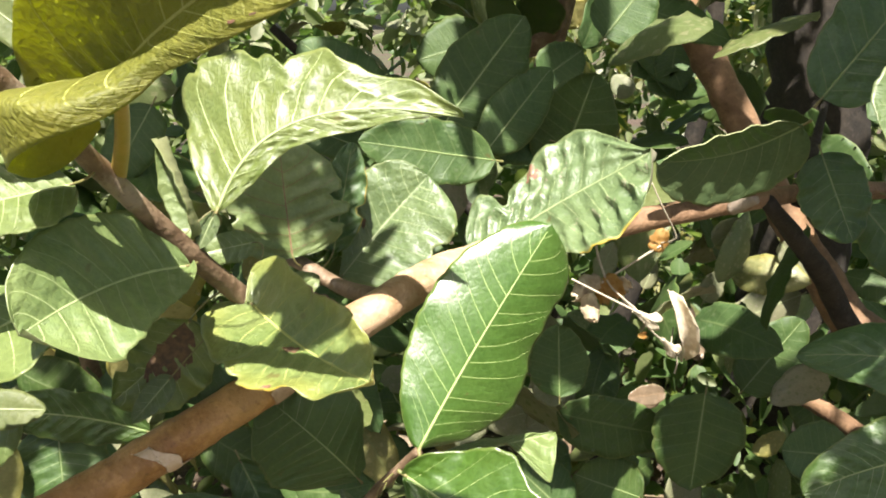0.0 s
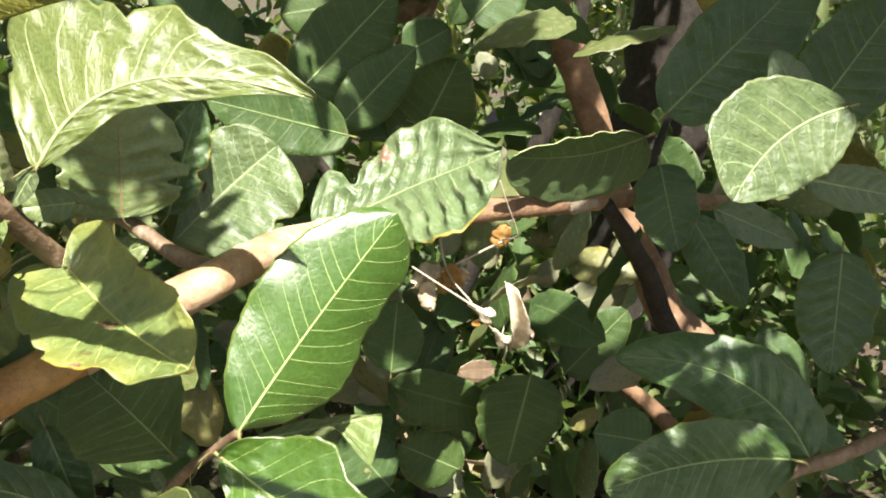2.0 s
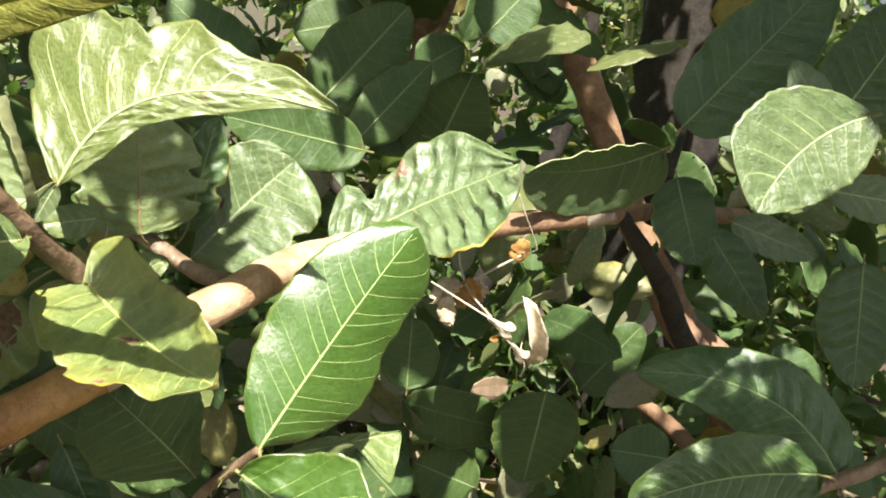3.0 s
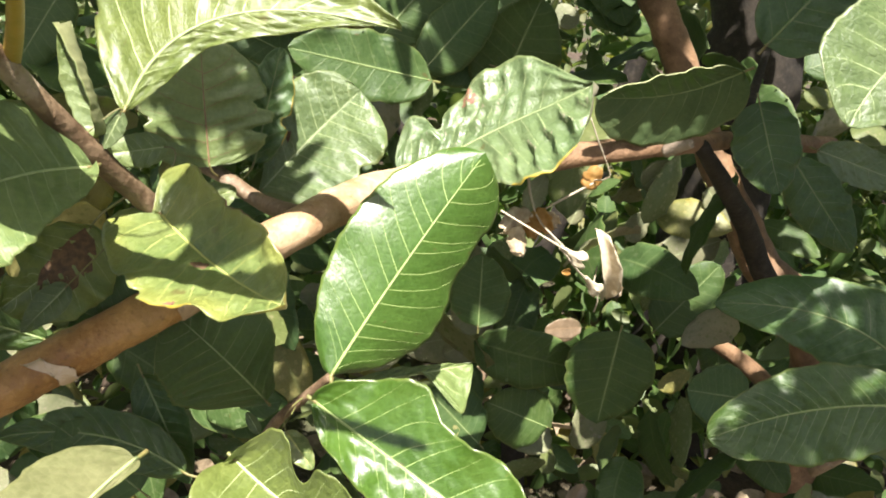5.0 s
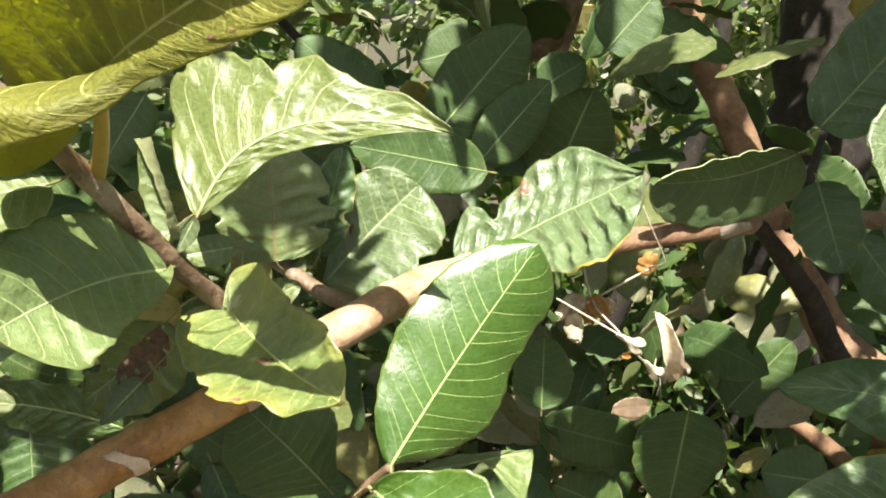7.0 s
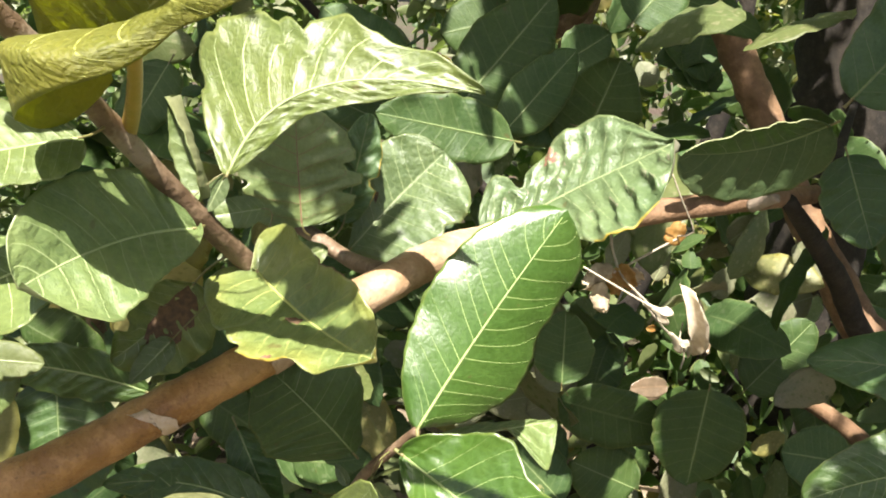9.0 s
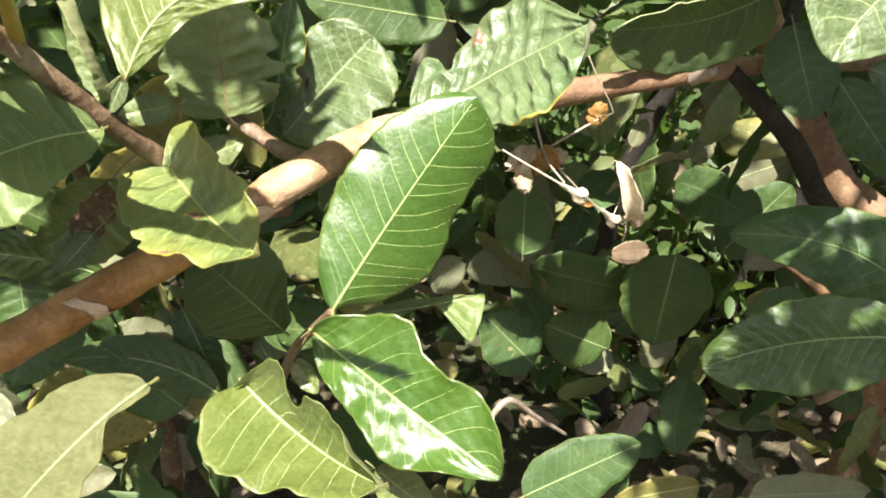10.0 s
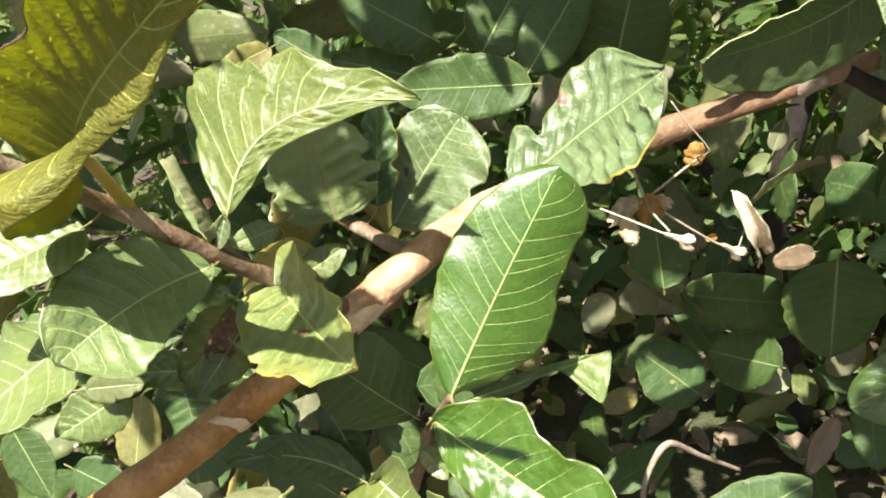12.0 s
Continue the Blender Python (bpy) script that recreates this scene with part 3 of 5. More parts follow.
def leaf_cloud(name, rng, places, sizes, materials, label, category, flat=0.0, parent=None, face=None):
    """Many small leaves joined into one mesh of kind stuff."""
    verts, faces, slots, uvs = [], [], [], []
    count = 0
    shapes = [small_leaf(rng, 1.0, b) for b in (0.05, 0.2, 0.4)]
    for p, size in zip(places, sizes):
        pts, fcs = shapes[int(rng.integers(3))]
        if flat:
            turn = Euler((rng.normal(0, flat), rng.normal(0, flat), rng.uniform(0, 6.28))).to_matrix()
        else:
            turn = Euler((rng.normal(0.5, 0.7), rng.normal(0.3, 0.6), rng.uniform(0, 6.28))).to_matrix()
        verts.append((pts * size) @ np.array(turn).T + p)
        faces += [tuple(i + count for i in f) for f in fcs]
        slots += [int(rng.integers(len(materials)))] * len(fcs)
        count += len(pts)
        uvs.append(np.stack([np.repeat(np.linspace(0, 1, 6), 3), np.tile((0.0, 0.5, 1.0), 6)], -1))
    ob = link_mesh(name, np.concatenate(verts), faces, materials, parent, (0, 0, 0) if parent is None else parent.location, np.concatenate(uvs), slots)
    return tagged(ob, label, category, kind="stuff")


rng = np.random.default_rng(5)
n_litter = 2600
where = np.stack([rng.normal(0.5, 1.5, n_litter), rng.normal(1.9, 1.3, n_litter), rng.uniform(0.02, 0.09, n_litter)], -1)
leaf_cloud("leaf_litter", rng, where, rng.uniform(0.05, 0.12, n_litter), [DRY, DRY, FAR_TOP[3]], "dry brown fallen leaves scattered over the soil", "leaf litter", flat=0.35)

# ---- branches ----
# the twig's top points run on out of view, to carry an added shading leaf
TWIG_PATH = [(-0.1520, 0.2300, 1.4350, 0.0036), (-0.1610, 0.2420, 1.3900, 0.0038), (-0.1660, 0.2540, 1.3480, 0.0040), (-0.1635, 0.2709, 1.3111, 0.0042), (-0.1576, 0.2872, 1.2885, 0.0042), (-0.1462, 0.3109, 1.2658, 0.0043), (-0.1350, 0.3388, 1.2365, 0.0045), (-0.1170, 0.3625, 1.2035, 0.0050), (-0.0963, 0.3900, 1.1686, 0.0052), (-0.0686, 0.4081, 1.1373, 0.0060), (-0.0479, 0.4325, 1.1308, 0.0070)]
BRANCH_PATH = [(-0.2511, 0.3067, 1.0495, 0.0125), (-0.2049, 0.3292, 1.0707, 0.0118), (-0.1694, 0.3495, 1.0846, 0.0115), (-0.1307, 0.3710, 1.1029, 0.0112), (-0.0926, 0.3973, 1.1196, 0.0108), (-0.0417, 0.4272, 1.1479, 0.0105), (-0.0008, 0.4776, 1.1578, 0.0105), (0.0557, 0.5556, 1.1545, 0.0108), (0.1521, 0.5961, 1.1640, 0.0092), (0.2469, 0.6308, 1.1716, 0.0075), (0.3057, 0.6722, 1.1683, 0.0075), (0.4184, 0.7433, 1.1571, 0.0080)]
FORK_PATH = [(-0.0344, 0.4443, 1.1524, 0.0055), (-0.0598, 0.4697, 1.1510, 0.0048), (-0.0882, 0.4880, 1.1612, 0.0045), (-0.1119, 0.5096, 1.1646, 0.0040)]
SHOOT_PATH = [(-0.0708, 0.4349, 0.9823, 0.0040), (-0.0526, 0.4205, 1.0208, 0.0034), (-0.0401, 0.4026, 1.0512, 0.0030), (-0.0261, 0.3897, 1.0737, 0.0026), (-0.0123, 0.3789, 1.0931, 0.0022)]
SIDE_PATH = [(0.2831, 0.6467, 1.1657, 0.0080), (0.3083, 0.6860, 1.2090, 0.0040), (0.3474, 0.7549, 1.2542, 0.0026), (0.3981, 0.8259, 1.3146, 0.0020)]
SIDE_DOWN = [(0.2487, 0.6230, 1.1706, 0.0060), (0.3457, 0.7273, 1.0825, 0.0100), (0.4077, 0.7562, 1.0032, 0.0110), (0.5238, 0.7745, 0.9230, 0.0110)]
OUTER_PATH = [(0.3981, 0.4251, 1.0965, 0.0040), (0.3449, 0.4096, 1.0806, 0.0045), (0.3129, 0.4110, 1.0640, 0.0040), (0.2765, 0.4263, 1.0191, 0.0040)]
TRUNK_PATH = [(0.2398, 1.1207, 1.4503, 0.0210), (0.3242, 1.0818, 1.2815, 0.0210), (0.3723, 1.0672, 1.1956, 0.0210), (0.4464, 1.0366, 1.0546, 0.0210), (0.5159, 1.0152, 0.9453, 0.0260), (0.6180, 0.9865, 0.7746, 0.0280)]
STEM_PATH = [(0.5014, 1.1154, 0.7916, 0.0120), (0.5378, 1.0104, 0.7882, 0.0120), (0.5613, 0.9020, 0.7735, 0.0120)]
STICK_PATH = [(0.0710, 0.5543, 0.8476, 0.0026), (0.0791, 0.5675, 0.8718, 0.0024), (0.0980, 0.5897, 0.8845, 0.0030), (0.1242, 0.6070, 0.8567, 0.0022), (0.1581, 0.6324, 0.8171, 0.0016)]
LIMB_PATH = [(0.0337, 1.2558, 1.2816, 0.0160), (0.1344, 1.2046, 1.2809, 0.0180), (0.1674, 1.1795, 1.3704, 0.0200)]
LIMB2_PATH = [(0.1239, 1.1819, 1.2050, 0.0120), (0.1573, 1.2075, 1.2898, 0.0160), (0.1767, 1.1883, 1.3997, 0.0200)]

twig = thing("guava_twig", TWIG_PATH[0][:3], "brown guava twig carrying large pale and torn leaves", "twig")
STEMS[twig.name] = [smooth_path(TWIG_PATH, 10)]
stem(twig, TWIG_PATH, TWIG_BARK, "ridged grey-brown bark", knots=7)
branch = thing("guava_branch", BRANCH_PATH[0][:3], "smooth orange-brown guava branch with flaking bark and broad leaves", "branch")
STEMS[branch.name] = [smooth_path(p, 10) for p in (BRANCH_PATH, FORK_PATH, SHOOT_PATH)]
# light is put into the colour: shaded lower stretch, then the sunlit one
stem(branch, BRANCH_PATH[:5], SHADED_BARK, "smooth bark, coloured orange-brown as the shaded stretch", sides=24, steps=14, rough=0.10)
stem(branch, BRANCH_PATH[4:8], SUNLIT_BARK, "peeling bark, coloured pale as the sunlit stretch", sides=24, steps=14, rough=0.12)
# the outer stretch is a darker, duller brown
stem(branch, BRANCH_PATH[7:], TRUNK_BARK, "dull brown bark of the outer stretch", sides=24, steps=14, rough=0.14)
stem(branch, FORK_PATH, TWIG_BARK, "thin side shoot", name="side_shoot")
stem(branch, SHOOT_PATH, TWIG_BARK, "thin grey-brown shoot", name="side_shoot", sides=10)
side_branch = thing("guava_side_branch", SIDE_PATH[0][:3], "dark guava side branch with broad shaded leaves", "branch")
STEMS[side_branch.name] = [smooth_path(p, 10) for p in (SIDE_PATH, OUTER_PATH, SIDE_DOWN)]
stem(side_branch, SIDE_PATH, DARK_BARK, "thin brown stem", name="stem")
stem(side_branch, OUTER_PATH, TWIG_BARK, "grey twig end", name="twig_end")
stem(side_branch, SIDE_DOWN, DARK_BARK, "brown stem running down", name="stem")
behind = thing("guava_shrub", (TRUNK_PATH[-1][0], TRUNK_PATH[-1][1], 0.0), "dense guava shrub behind with shaded broad leaves", "shrub")
STEMS[behind.name] = []
stem(behind, [(TRUNK_PATH[-1][0] + 0.05, TRUNK_PATH[-1][1] + 0.05, -0.02, 0.034), *reversed(TRUNK_PATH)], TRUNK_BARK, "smooth brown trunk", name="trunk", sides=20)
stem(behind, STEM_PATH, TRUNK_BARK, "pale brown stem", name="limb")
stem(behind, STICK_PATH, PALE_STICK, "pale broken bare stick", name="limb", sides=10)
stem(behind, LIMB_PATH, TWIG_BARK, "grey-brown limb", name="limb")
stem(behind, LIMB2_PATH, TWIG_BARK, "grey-brown limb", name="limb")


def bark_scar(parent, path, lo, hi, angle, spread, material, label):
    """A ragged flake of bark lying 0.6 mm proud of the branch, over part of its girth."""
    pts, radii = smooth_path(path, 14)
    tan = unit(np.gradient(pts, axis=0))
    verts, faces = [], []
    ks, js = np.linspace(lo, hi, 14), np.linspace(-1, 1, 12)
    for k in ks:
        i = min(int(k), len(pts) - 2)
        f = k - i
        p, r, t = pts[i] * (1 - f) + pts[i + 1] * f, radii[i] * (1 - f) + radii[i + 1] * f, tan[i]
        a = unit(np.array((0.0, -1.0, 0.2)) - t * (np.array((0.0, -1.0, 0.2)) @ t))
        b = np.cross(t, a)
        for j in js:
            w = angle + spread * j * (1 + 0.12 * math.sin(1.7 * k))
            shift = 0.007 * j + 0.002 * math.sin(5 * j + 3 * k) + 0.0008 * math.sin(7 * j)
            verts.append(p + t * shift + (math.cos(w) * a + math.sin(w) * b) * (r * 1.035 + 0.0006 - 0.0012 * max(0, abs(j) - 0.8) * 5))
    for i in range(13):
        for j in range(11):
            q = i * 12 + j
            faces.append((q, q + 1, q + 13, q + 12))
    return link_mesh("bark_flake", verts, faces, [material], parent, verts[80], label=label)


bark_scar(branch, BRANCH_PATH, 38.4, 40.4, 0.35, 1.0, PALE_WOOD, "pale peeling flake of bark")
bark_scar(branch, BRANCH_PATH, 61.0, 66.0, 0.7, 0.7, PALE_WOOD, "pale peeled patch")

# leaves of the twig
FOLDED = FoldedBlade((-0.1141, 0.2974, 1.2773), (-0.0762, 0.2601, 1.3066), (0.0228, 0.1901, 1.3490), (-0.0883, 0.2423, 1.3403), (-0.0735, 0.2374, 1.2789), veins=13, quilt=0.0010, seed=1)
FOLDED.fold((-0.302, -0.4454, 0.8427), (-0.5325, 0.3469, -0.4046), (0.1081, 0.2525, -0.9619), ((2.01, 1.40, 1.16, 1.10, 0.83, 0.64, 0.86, 1.05, 1.29), (2.09, 1.70, 1.11, 0.37, 0.30, 0.39, 0.47, 0.30, 0.55), (1.68, 1.04, 0.31, 0.18, 0.15, 0.08, 0.02, 0.03, 0.04)), (1.65, 0.58, 0.54), bow=0.12)
leaf(twig, 'large folded guava leaf, sunlit from behind, yellow-green with a reddish nibbled edge', (-0.1141, 0.2974, 1.2773), (-0.0762, 0.2601, 1.3066), (0.0228, 0.1901, 1.3490), (0, 0, 0), (0, 0, 0), given=FOLDED, veins=13, vein_wide=1.7, seed=1, tone=2, spots=((0.60, 0.60, 0.0013, 1), (0.64, 0.61, 0.0010, 0)), stalk=(-0.1385, 0.3470, 1.2362), stalk_r=0.0036, margins=((0.42, 0.72, -1, 0.02, 0),))
leaf(twig, 'pale green guava leaf half in shade with a stout cream midrib', (-0.1129, 0.3553, 1.1973), (-0.1327, 0.3180, 1.2005), (-0.1487, 0.2730, 1.1955), (-0.1111, 0.3090, 1.1816), (-0.1455, 0.3230, 1.2268), veins=9, seed=2, tone=1, curl_l=0.1, prof=((0.63, 0.72, 0.73, 0.73, 0.80, 0.97, 1.16, 1.56, 1.60), (0.70, 1.01, 1.07, 1.02, 1.00, 1.03, 1.10, 1.17, 1.23)))
leaf(twig, 'yellowing guava leaf with scorched reddish lower edge and a brown spot', (-0.0932, 0.3827, 1.1702), (-0.0593, 0.3381, 1.1640), (-0.0272, 0.3007, 1.1652), (-0.0465, 0.3470, 1.1863), (-0.0856, 0.3174, 1.1564), veins=9, seed=3, tone=3, ridge=0.0005, spots=((0.44, 0.14, 0.003, 0), (0.6, 0.96, 0.0018, 1)), margins=((0.5, 0.72, 1, 0.03, 2), (0.3, 0.6, -1, 0.015, 1)), wave=0.0016, curl_l=0.12, prof=((1.60, 1.57, 1.14, 0.88, 0.90, 0.93, 0.93, 0.97, 1.15), (1.20, 1.24, 1.11, 0.98, 0.99, 0.80, 0.75, 0.85, 0.95)), sweep=(1.2, 1.2), notch=((0.45, 1, 0.08, 0.02),))
leaf(twig, 'bright guava leaf with torn top edge and glossy pale veins', (-0.1035, 0.3713, 1.2185), (-0.0660, 0.3805, 1.2588), (0.0092, 0.3707, 1.2611), (-0.0823, 0.4145, 1.3025), (-0.0620, 0.3768, 1.2482), veins=11, vein_wide=1.7, seed=4, tone=1, quilt=0.0006, ridge=0.0008, blister=0.0003, curl_l=0.03, wave=0.0012, prof=((0.32, 0.69, 1.13, 0.96, 0.61, 0.58, 0.36, 0.35, 0.19), (1.09, 1.20, 1.19, 0.88, 0.96, 0.97, 0.88, 0.55, 0.02)), notch=((0.20, -1, 0.08, 0.015), (0.30, -1, 0.06, 0.012), (0.44, -1, 0.10, 0.014), (0.50, -1, 0.16, 0.012), (0.67, -1, 0.08, 0.03)))
leaf(twig, 'small curled young guava leaf standing upright beside the twig', (-0.1098, 0.3682, 1.2083), (-0.1182, 0.3722, 1.2288), (-0.1259, 0.3769, 1.2521), (-0.1289, 0.3779, 1.2310), (-0.1081, 0.3611, 1.2264), p=0.8, q=0.7, veins=7, seed=5, tone=1, curl_l=0.4, curl_r=0.5, wave=0.0003, blister=0.0001, quilt=0.0002)
leaf(twig, 'broad pale guava leaf leaning out behind the twig', (-0.1421, 0.3151, 1.2417), (-0.1606, 0.2939, 1.2398), (-0.1864, 0.2697, 1.2345), (-0.1514, 0.2821, 1.2299), (-0.1770, 0.3052, 1.2537), p=0.8, q=0.6, veins=9, seed=6, tone=1, quilt=0.0003)
# continues the half-shaded leaf; the gap between them stands for its shadow edge
leaf(twig, 'sunlit outer part of the half-shaded pale leaf, built as its own leaf', (-0.1504, 0.3266, 1.1957), (-0.1778, 0.2906, 1.1856), (-0.2117, 0.2606, 1.1660), (-0.1568, 0.2681, 1.1735), (-0.2237, 0.3240, 1.1954), p=0.9, q=0.6, veins=10, seed=7, tone=1, quilt=0.0002, wave=0.0004)
leaf(twig, 'insect-eaten guava leaf with a ragged brown hole', (-0.1235, 0.3835, 1.1619), (-0.1368, 0.3730, 1.1447), (-0.1557, 0.3578, 1.1296), (-0.1247, 0.3710, 1.1200), (-0.1521, 0.3651, 1.1537), p=0.9, q=0.55, veins=7, seed=8, tone=1, wave=0.002, hole=(0.62, -0.35, 0.16), notch=((0.75, 1, 0.4, 0.06),), spots=((0.36, -0.05, 0.0125, 0), (0.46, -0.2, 0.01, 0)))
leaf(twig, 'small folded leaf tip with a pale underside', (-0.1292, 0.3662, 1.1393), (-0.1370, 0.3584, 1.1307), (-0.1445, 0.3506, 1.1224), (-0.1318, 0.3572, 1.1265), (-0.1422, 0.3596, 1.1350), seed=9, tone=4, p=0.7, q=0.7, veins=6)
leaf(twig, 'dark young guava leaf tucked under the yellowing one', (-0.1128, 0.3978, 1.1396), (-0.1242, 0.3942, 1.1280), (-0.1355, 0.3906, 1.1163), (-0.1112, 0.3909, 1.1163), (-0.1371, 0.3975, 1.1396), seed=10, tone=0, p=0.9, q=0.55, veins=7)
leaf(twig, 'small oval leaf beside the branch fork', (-0.0905, 0.3994, 1.1640), (-0.0781, 0.4093, 1.1684), (-0.0653, 0.4192, 1.1730), (-0.0824, 0.4109, 1.1767), (-0.0737, 0.4076, 1.1602), seed=11, tone=1, veins=6, q=0.6)
leaf(twig, 'small half-shaded leaf below the torn leaf', (-0.0929, 0.3988, 1.1971), (-0.1060, 0.3950, 1.1950), (-0.1191, 0.3911, 1.1929), (-0.1042, 0.3929, 1.1875), (-0.1078, 0.3970, 1.2025), seed=12, tone=1, veins=6, q=0.6)
leaf(twig, 'pale leaf stub at the twig joint', (-0.1041, 0.3692, 1.2183), (-0.1077, 0.3668, 1.2105), (-0.1113, 0.3644, 1.2026), (-0.1031, 0.3663, 1.2085), (-0.1123, 0.3674, 1.2124), seed=13, tone=4, veins=4, q=0.6)
# out of view, added only to throw shade on the yellowing leaf
leaf(twig, 'unseen guava leaf added above to shade the yellowing one', (-0.0972, 0.2283, 1.4297), (-0.0776, 0.2293, 1.4389), (-0.0404, 0.1927, 1.4401), (-0.0822, 0.2525, 1.4466), (-0.0858, 0.1966, 1.4215), seed=14, tone=1, veins=9, q=0.42, stalk=(-0.1520, 0.2300, 1.4350))

# leaves of the main branch
leaf(branch, 'glossy deep green guava leaf with a pale midrib in full sun', (-0.0122, 0.3788, 1.0932), (0.0192, 0.4084, 1.1403), (0.0595, 0.4394, 1.1963), (-0.0115, 0.4126, 1.1591), (0.0500, 0.4186, 1.1128), veins=13, seed=20, tone=0, curl_l=-0.12, curl_r=-0.16, wave=0.0008, quilt=0.00015, ridge=0.0001, blister=0.00006, gloss=1, prof=((0.65, 0.84, 0.90, 0.92, 0.99, 1.02, 1.05, 1.05, 1.13), (0.48, 0.82, 0.97, 1.03, 0.95, 0.84, 0.93, 1.25, 1.60)))
leaf(branch, 'round guava leaf with a dark spot, half shaded', (-0.0654, 0.5090, 1.1450), (-0.0391, 0.5240, 1.1753), (-0.0094, 0.5357, 1.2064), (-0.0626, 0.5242, 1.1966), (-0.0077, 0.4957, 1.1590), veins=9, seed=21, tone=4, spots=((0.42, -0.45, 0.0024, 0),), quilt=0.0003, ridge=0.0003, blister=0.0003, wave=0.0016, curl_l=-0.12, curl_r=-0.1, prof=((0.25, 0.36, 0.48, 0.64, 0.90, 1.01, 1.18, 1.32, 1.60), (0.69, 1.09, 1.07, 1.04, 0.97, 0.90, 1.13, 1.37, 1.60)))
leaf(branch, 'puckered blistered guava leaf with chewed red edge and yellow tip margin', (0.0175, 0.5193, 1.1573), (0.0720, 0.5080, 1.1934), (0.1225, 0.4834, 1.2310), (0.0628, 0.5398, 1.2218), (0.0746, 0.4636, 1.1681), veins=10, seed=22, tone=4, quilt=0.0017, ridge=0.0036, blister=0.0003, wave=0.0012, margins=((0.55, 0.9, 1, 0.035, 2),), spots=((0.42, -0.9, 0.004, 1), (0.44, -0.78, 0.003, 1)), prof=((1.50, 1.34, 0.79, 0.76, 0.95, 1.03, 1.01, 0.67, 0.22), (0.40, 0.53, 0.67, 0.78, 0.85, 1.02, 1.17, 1.32, 1.60)), notch=((0.25, -1, 0.30, 0.03),))
leaf(branch, 'folded glossy guava leaf with a wavy raised edge', (-0.0188, 0.3607, 1.0900), (0.0269, 0.3297, 1.0744), (0.0797, 0.2991, 1.0544), (0.0454, 0.3432, 1.1024), (0.0107, 0.3115, 1.0613), veins=11, seed=23, tone=0, gloss=1, wave=0.0022, curl_l=0.1, quilt=0.00012, ridge=0.0003, stalk_len=0.004, prof=((0.75, 0.84, 0.98, 1.04, 0.75, 0.72, 0.90, 0.96, 0.81), (0.54, 0.68, 0.73, 0.72, 0.84, 1.04, 0.88, 0.65, 0.40)), sweep=(0.2, 0))
leaf(branch, 'yellow-green guava leaf with one half curled over in shade', (-0.0527, 0.3438, 1.0679), (-0.0108, 0.3113, 1.0574), (0.0303, 0.2737, 1.0680), (-0.0059, 0.3172, 1.0912), (-0.0395, 0.2774, 1.0577), veins=9, seed=24, tone=1, stalk_len=0.004, curl_l=0.2, wave=0.0018, prof=((1.26, 1.43, 1.14, 0.52, 0.87, 0.79, 0.76, 0.60, 0.33), (0.91, 1.13, 1.15, 1.02, 0.90, 0.73, 0.71, 0.78, 0.86)), sweep=(0, 0.6))
leaf(branch, 'dark guava leaf lit only at its base, below the branch', (-0.0464, 0.4065, 1.0607), (-0.0689, 0.3993, 1.0899), (-0.0971, 0.4100, 1.1090), (-0.0973, 0.4065, 1.0595), (-0.0462, 0.4000, 1.1137), veins=9, seed=25, tone=0, curl_r=-0.1, stalk_len=0.004, prof=((0.17, 0.67, 0.98, 1.03, 0.97, 0.94, 1.03, 1.17, 1.29), (0.62, 0.54, 0.66, 0.88, 0.98, 1.03, 1.08, 1.13, 1.17)), sweep=(0.6, 0.2))
leaf(branch, 'pale-tipped guava leaf behind the glossy one', (-0.0106, 0.3765, 1.0885), (0.0280, 0.4390, 1.0625), (0.0700, 0.4713, 1.0552), (0.0256, 0.4424, 1.0661), (0.0436, 0.4197, 1.0453), veins=9, seed=26, tone=1, prof=((0.41, 0.63, 0.87, 1.01, 0.97, 0.85, 0.76, 0.70, 0.63), (0.07, 0.12, 0.18, 0.16, 0.02, 0.07, 1.17, 1.10, 0.71)))
leaf(branch, 'large pale guava leaf in low foreground, half shaded', (-0.0835, 0.3022, 1.0949), (-0.0949, 0.2490, 1.1002), (-0.0972, 0.1843, 1.1057), (-0.1203, 0.2529, 1.1107), (-0.0741, 0.2468, 1.1017), veins=11, seed=27, tone=1, quilt=0.0001, wave=0.0005, prof=((0.97, 1.01, 1.06, 0.92, 0.97, 1.04, 1.10, 1.17, 1.22), (0.62, 0.30, 0.10, 0.32, 0.69, 0.83, 1.17, 1.49, 1.60)), sweep=(0.6, 0))
leaf(branch, 'torn shaded guava leaf with a dry brown midrib and ragged lower lobe', (-0.0891, 0.4743, 1.1676), (-0.0923, 0.4769, 1.2011), (-0.0961, 0.4845, 1.2372), (-0.1194, 0.4552, 1.1924), (-0.0569, 0.4858, 1.2051), seed=28, tone=1, veins=7, p=0.8, q=0.45, quilt=0.0006, ridge=0.0003, vein_tone=6, notch=((0.22, -1, 0.22, 0.03), (0.42, -1, 0.12, 0.03), (0.5, 1, 0.25, 0.05), (0.3, 1, 0.3, 0.04)))
leaf(branch, 'torn guava leaf with yellowed ragged edge behind the round one', (-0.0678, 0.4949, 1.1660), (-0.0617, 0.5022, 1.1991), (-0.0556, 0.5095, 1.2318), (-0.0758, 0.5028, 1.2015), (-0.0475, 0.5017, 1.1967), seed=29, tone=0, veins=7, q=0.5, quilt=0.0007, notch=((0.4, 1, 0.35, 0.05), (0.7, -1, 0.2, 0.04)), margins=((0.2, 0.8, 1, 0.06, 2),))
